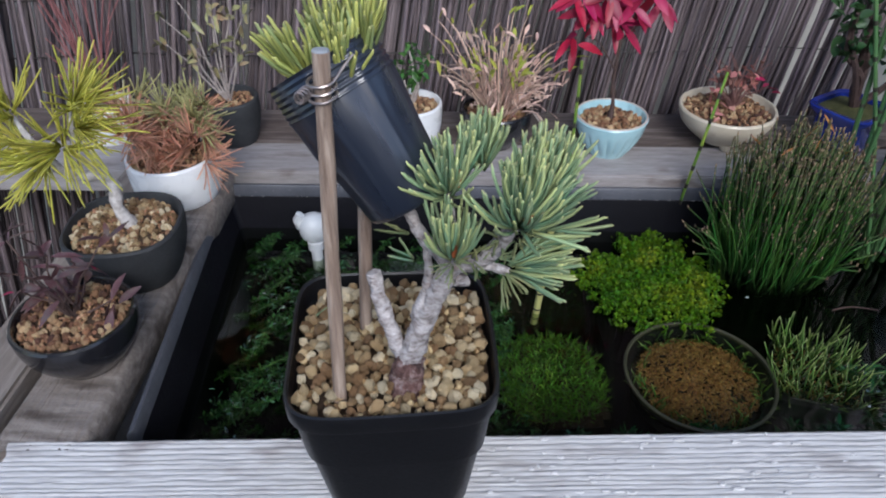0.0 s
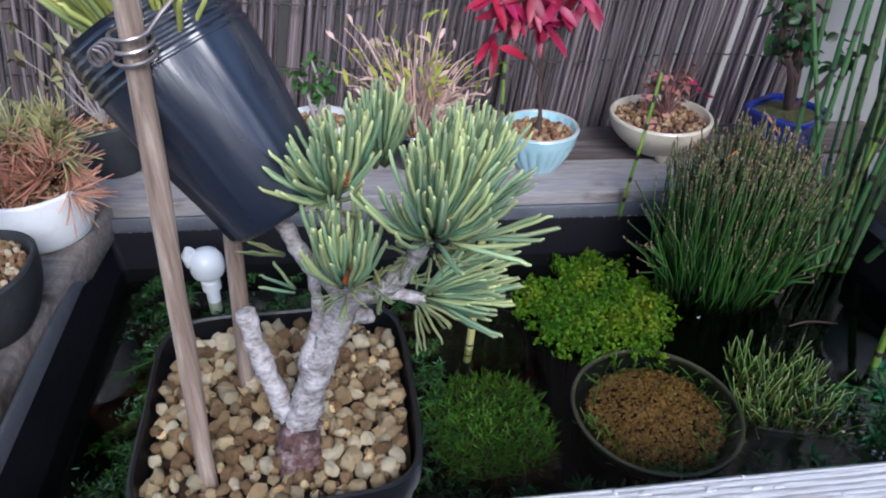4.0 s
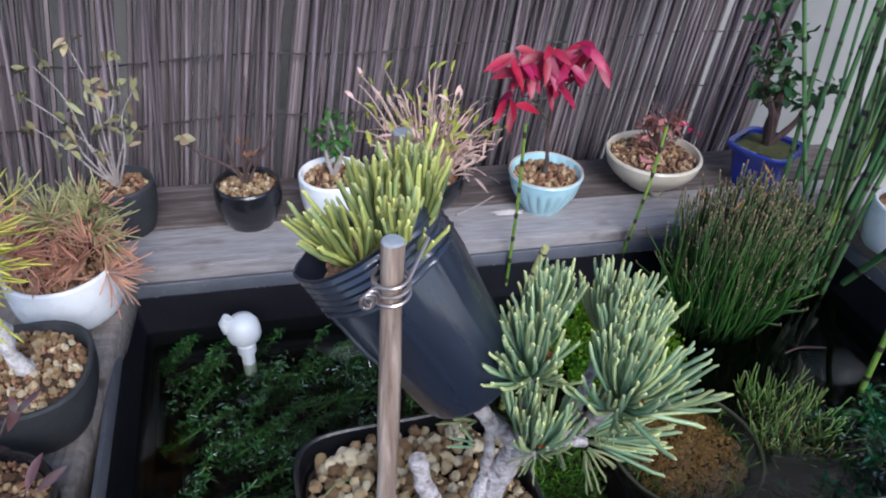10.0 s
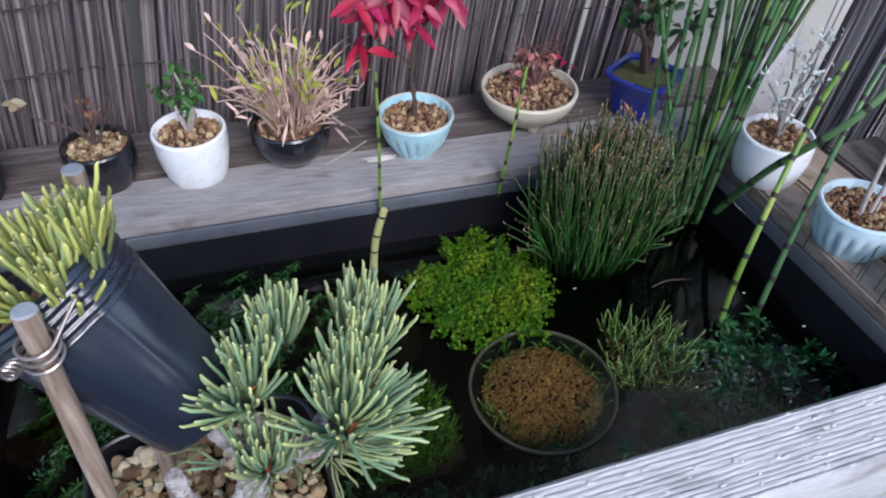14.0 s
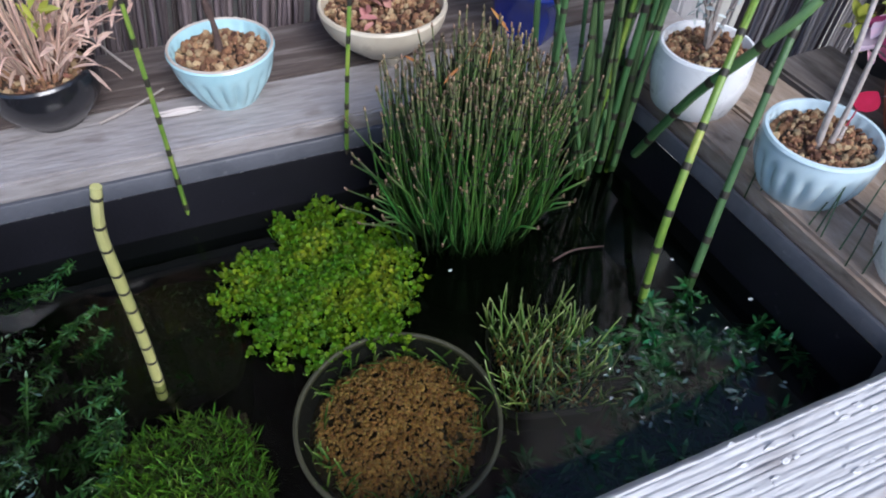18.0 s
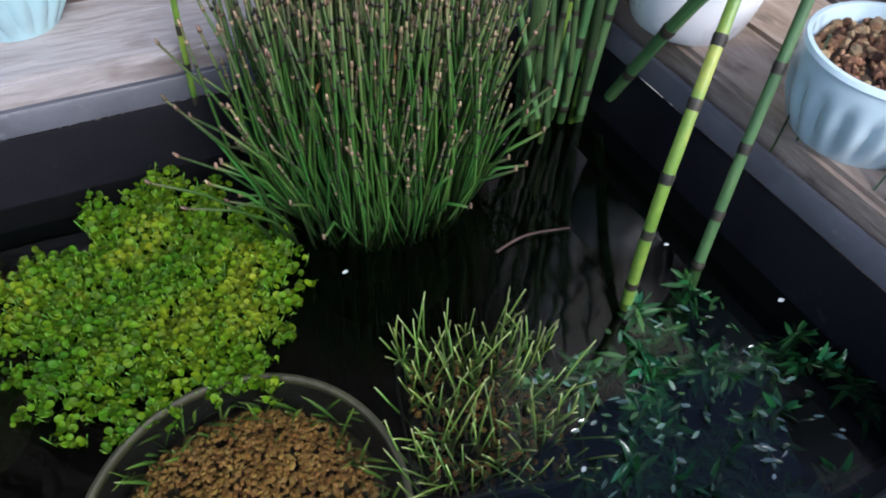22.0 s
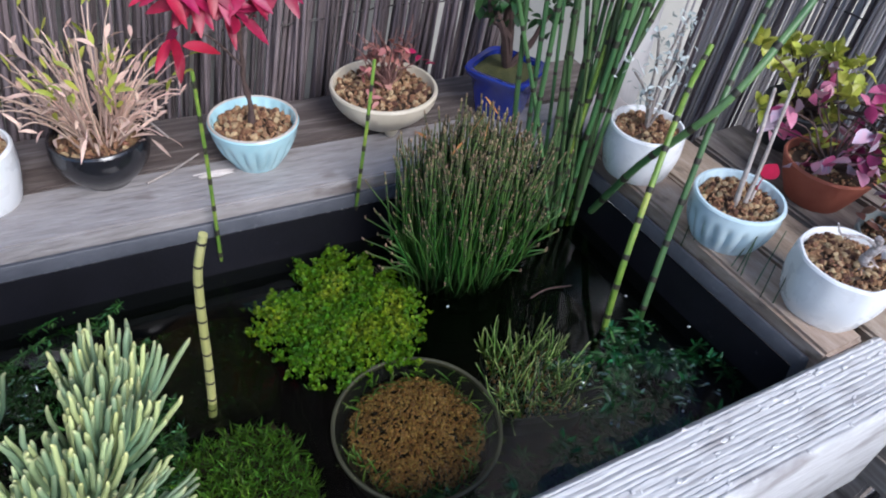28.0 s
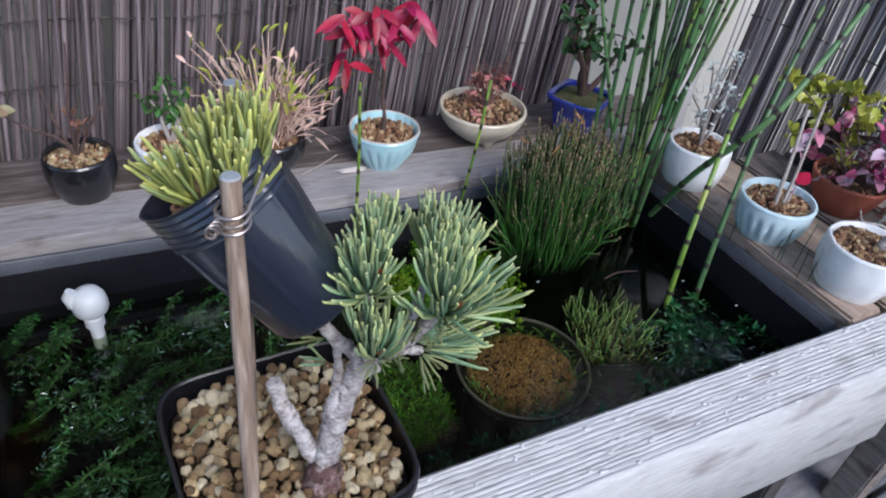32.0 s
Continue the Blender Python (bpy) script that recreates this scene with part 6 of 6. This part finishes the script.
horsetail("horsetail", [(0.1745, 0.648, Z0), (0.176, 0.647, 0.80), (0.177, 0.647, 0.861), (0.178, 0.653, 0.936)], 0.0019, HORSETAIL_YELLOW, "single thin green stem rising from the water", 0.028)
horsetail("horsetail", [(0.306, 0.648, Z0), (0.309, 0.638, 0.80), (0.313, 0.632, 0.866), (0.323, 0.640, 0.926)], 0.0018, HORSETAIL_YELLOW, "single thin green stem rising from the water", 0.028)
horsetail("horsetail", [(0.1225, 0.508, Z0), (0.1270, 0.509, 0.775), (0.1300, 0.508, 0.840), (0.1325, 0.505, 0.878), (0.1395, 0.503, 0.908)], 0.0036, HORSETAIL_STRAW, "yellowish cut horsetail stump in the water", 0.019, band=0.35)
random.seed(11)
for k in range(26):
    fx, fy = rnd(0.492, 0.548), rnd(0.560, 0.600)
    t = random.gauss(0.02, 0.075)
    tx, ty = fx + t + 0.03, fy + rnd(0.0, 0.09)
    top = rnd(1.02, 1.22)
    horsetail("horsetail", [(fx, fy, Z0 + rnd(0.0, 0.035)), (fx + (tx - fx) * 0.3, fy + (ty - fy) * 0.35, 0.86), (fx + (tx - fx) * 0.65, fy + (ty - fy) * 0.7, 0.97), (tx, ty, top)],
              rnd(0.0018, 0.0036), random.choice([HORSETAIL] * 4 + [HORSETAIL_DARK] * 4 + [HORSETAIL_YELLOW]), "tall green horsetail stem in the corner bunch", rnd(0.034, 0.06), "corner horsetail bunch", band=rnd(0.5, 1.1))
for fx, fy, tx, ty in ((0.455, 0.585, 0.448, 0.62), (0.470, 0.590, 0.490, 0.64), (0.442, 0.560, 0.462, 0.585)):
    horsetail("horsetail", [(fx, fy, Z0), ((fx + tx) / 2, (fy + ty) / 2, 0.87), (tx, ty, 1.08)], 0.0026, HORSETAIL, "tall green horsetail stem before the blue pot", 0.040, "corner horsetail bunch", band=0.6)

# white float
fl = thing("float", (-0.100, 0.610, WATERLINE - 0.006), "white plastic fitting standing up out of the water", "pond fitting")
gg = Geo()
gg.lathe([(0.0055, -0.06), (0.0060, -0.02), (0.0060, 0.018), (0.0085, 0.020), (0.0088, 0.030), (0.0062, 0.032), (0.0060, 0.038), (0.001, 0.039)], 24)
part("stem", gg, FLOAT_WHITE, fl)
gg = Geo()
gg.lathe([(0.004, 0.036), (0.014, 0.038), (0.0155, 0.042), (0.0155, 0.048), (0.0145, 0.054), (0.011, 0.060), (0.005, 0.063), (0.001, 0.0635)], 28)
gg.tube([(-0.006, 0, 0.045), (-0.014, 0.0, 0.050), (-0.0155, 0, 0.058), (-0.012, 0, 0.064)], [0.005, 0.0055, 0.0055, 0.005], 10)
part("cap", gg, FLOAT_WHITE, fl, "rounded white cap with a side outlet")

# floating bits
tw = thing("twig", (0.420, 0.492, WATERLINE + 0.001), "thin brown twig floating on the water", "twig", "floating twigs")
gg = Geo()
limb(gg, [(0, 0, 0), (0.02, 0.002, 0.0015), (0.045, -0.004, 0.001)], 0.0008, 0.0005, 5)
part("stem", gg, BARK_DARK, tw)
for x, y, r in ((0.533, 0.398, 0.0028), (0.341, 0.516, 0.0024), (0.389, 0.371, 0.0022), (0.505, 0.455, 0.0022), (0.46, 0.33, 0.002), (0.545, 0.345, 0.0018)):
    fb = thing("floating_petal", (x, y, WATERLINE + 0.0008), "pale scrap floating on the water", "leaf scrap", "floating scraps")
    gg = Geo()
    gg.leaf((0, 0, 0), (1, rnd(-1, 1), 0), r * 1.5, r * 0.9, (0, 0, 1), 0.1, 0, 4)
    part("scrap", gg, LEAF_SILVER, fb)

# lower staging beside the bench
st = thing("plant_stand", (0.95, 0.10, 0), "low grey slatted plant stand below the bench", "stand")
for k in range(8):
    o2 = solid("slat", -0.48, 0.45, -0.20 + k * 0.085, -0.125 + k * 0.085, 0.40, 0.425, WOOD_SLAT, st, 0.003, 0.001, 3)
for x in (-0.26, 0.26):
    solid("rail", x - 0.02, x + 0.02, -0.2, 0.475, 0.36, 0.40, WOOD_DARK, st, 0.003)
    for y in (-0.18, 0.44):
        solid("leg", x - 0.02, x + 0.02, y - 0.02, y + 0.02, 0, 0.36, WOOD_DARK, st, 0.003)

# thin old rush stems between the tub and the side board
random.seed(23)
for x, y, h, lx, ly in ((0.556, 0.452, 0.060, 0.010, 0.006), (0.5575, 0.444, 0.052, 0.014, 0.004), (0.556, 0.392, 0.050, 0.026, 0.010), (0.5565, 0.386, 0.042, 0.016, 0.012), (0.556, 0.372, 0.056, 0.034, 0.014), (0.5555, 0.362, 0.040, 0.012, 0.008), (0.555, 0.350, 0.050, 0.022, 0.012), (0.5555, 0.400, 0.030, 0.020, 0.004)):
    rs = thing("rush_stem", (x, y, 0.788), "thin dark old rush stem beside the board", "rush", "old rush stems")
    gg = Geo()
    limb(gg, [(0, 0, -0.01), (lx * 0.4, ly * 0.4, h * 0.5), (lx, ly, h)], 0.0007, 0.0005, 5)
    part("stem", gg, HORSETAIL_DARK, rs)
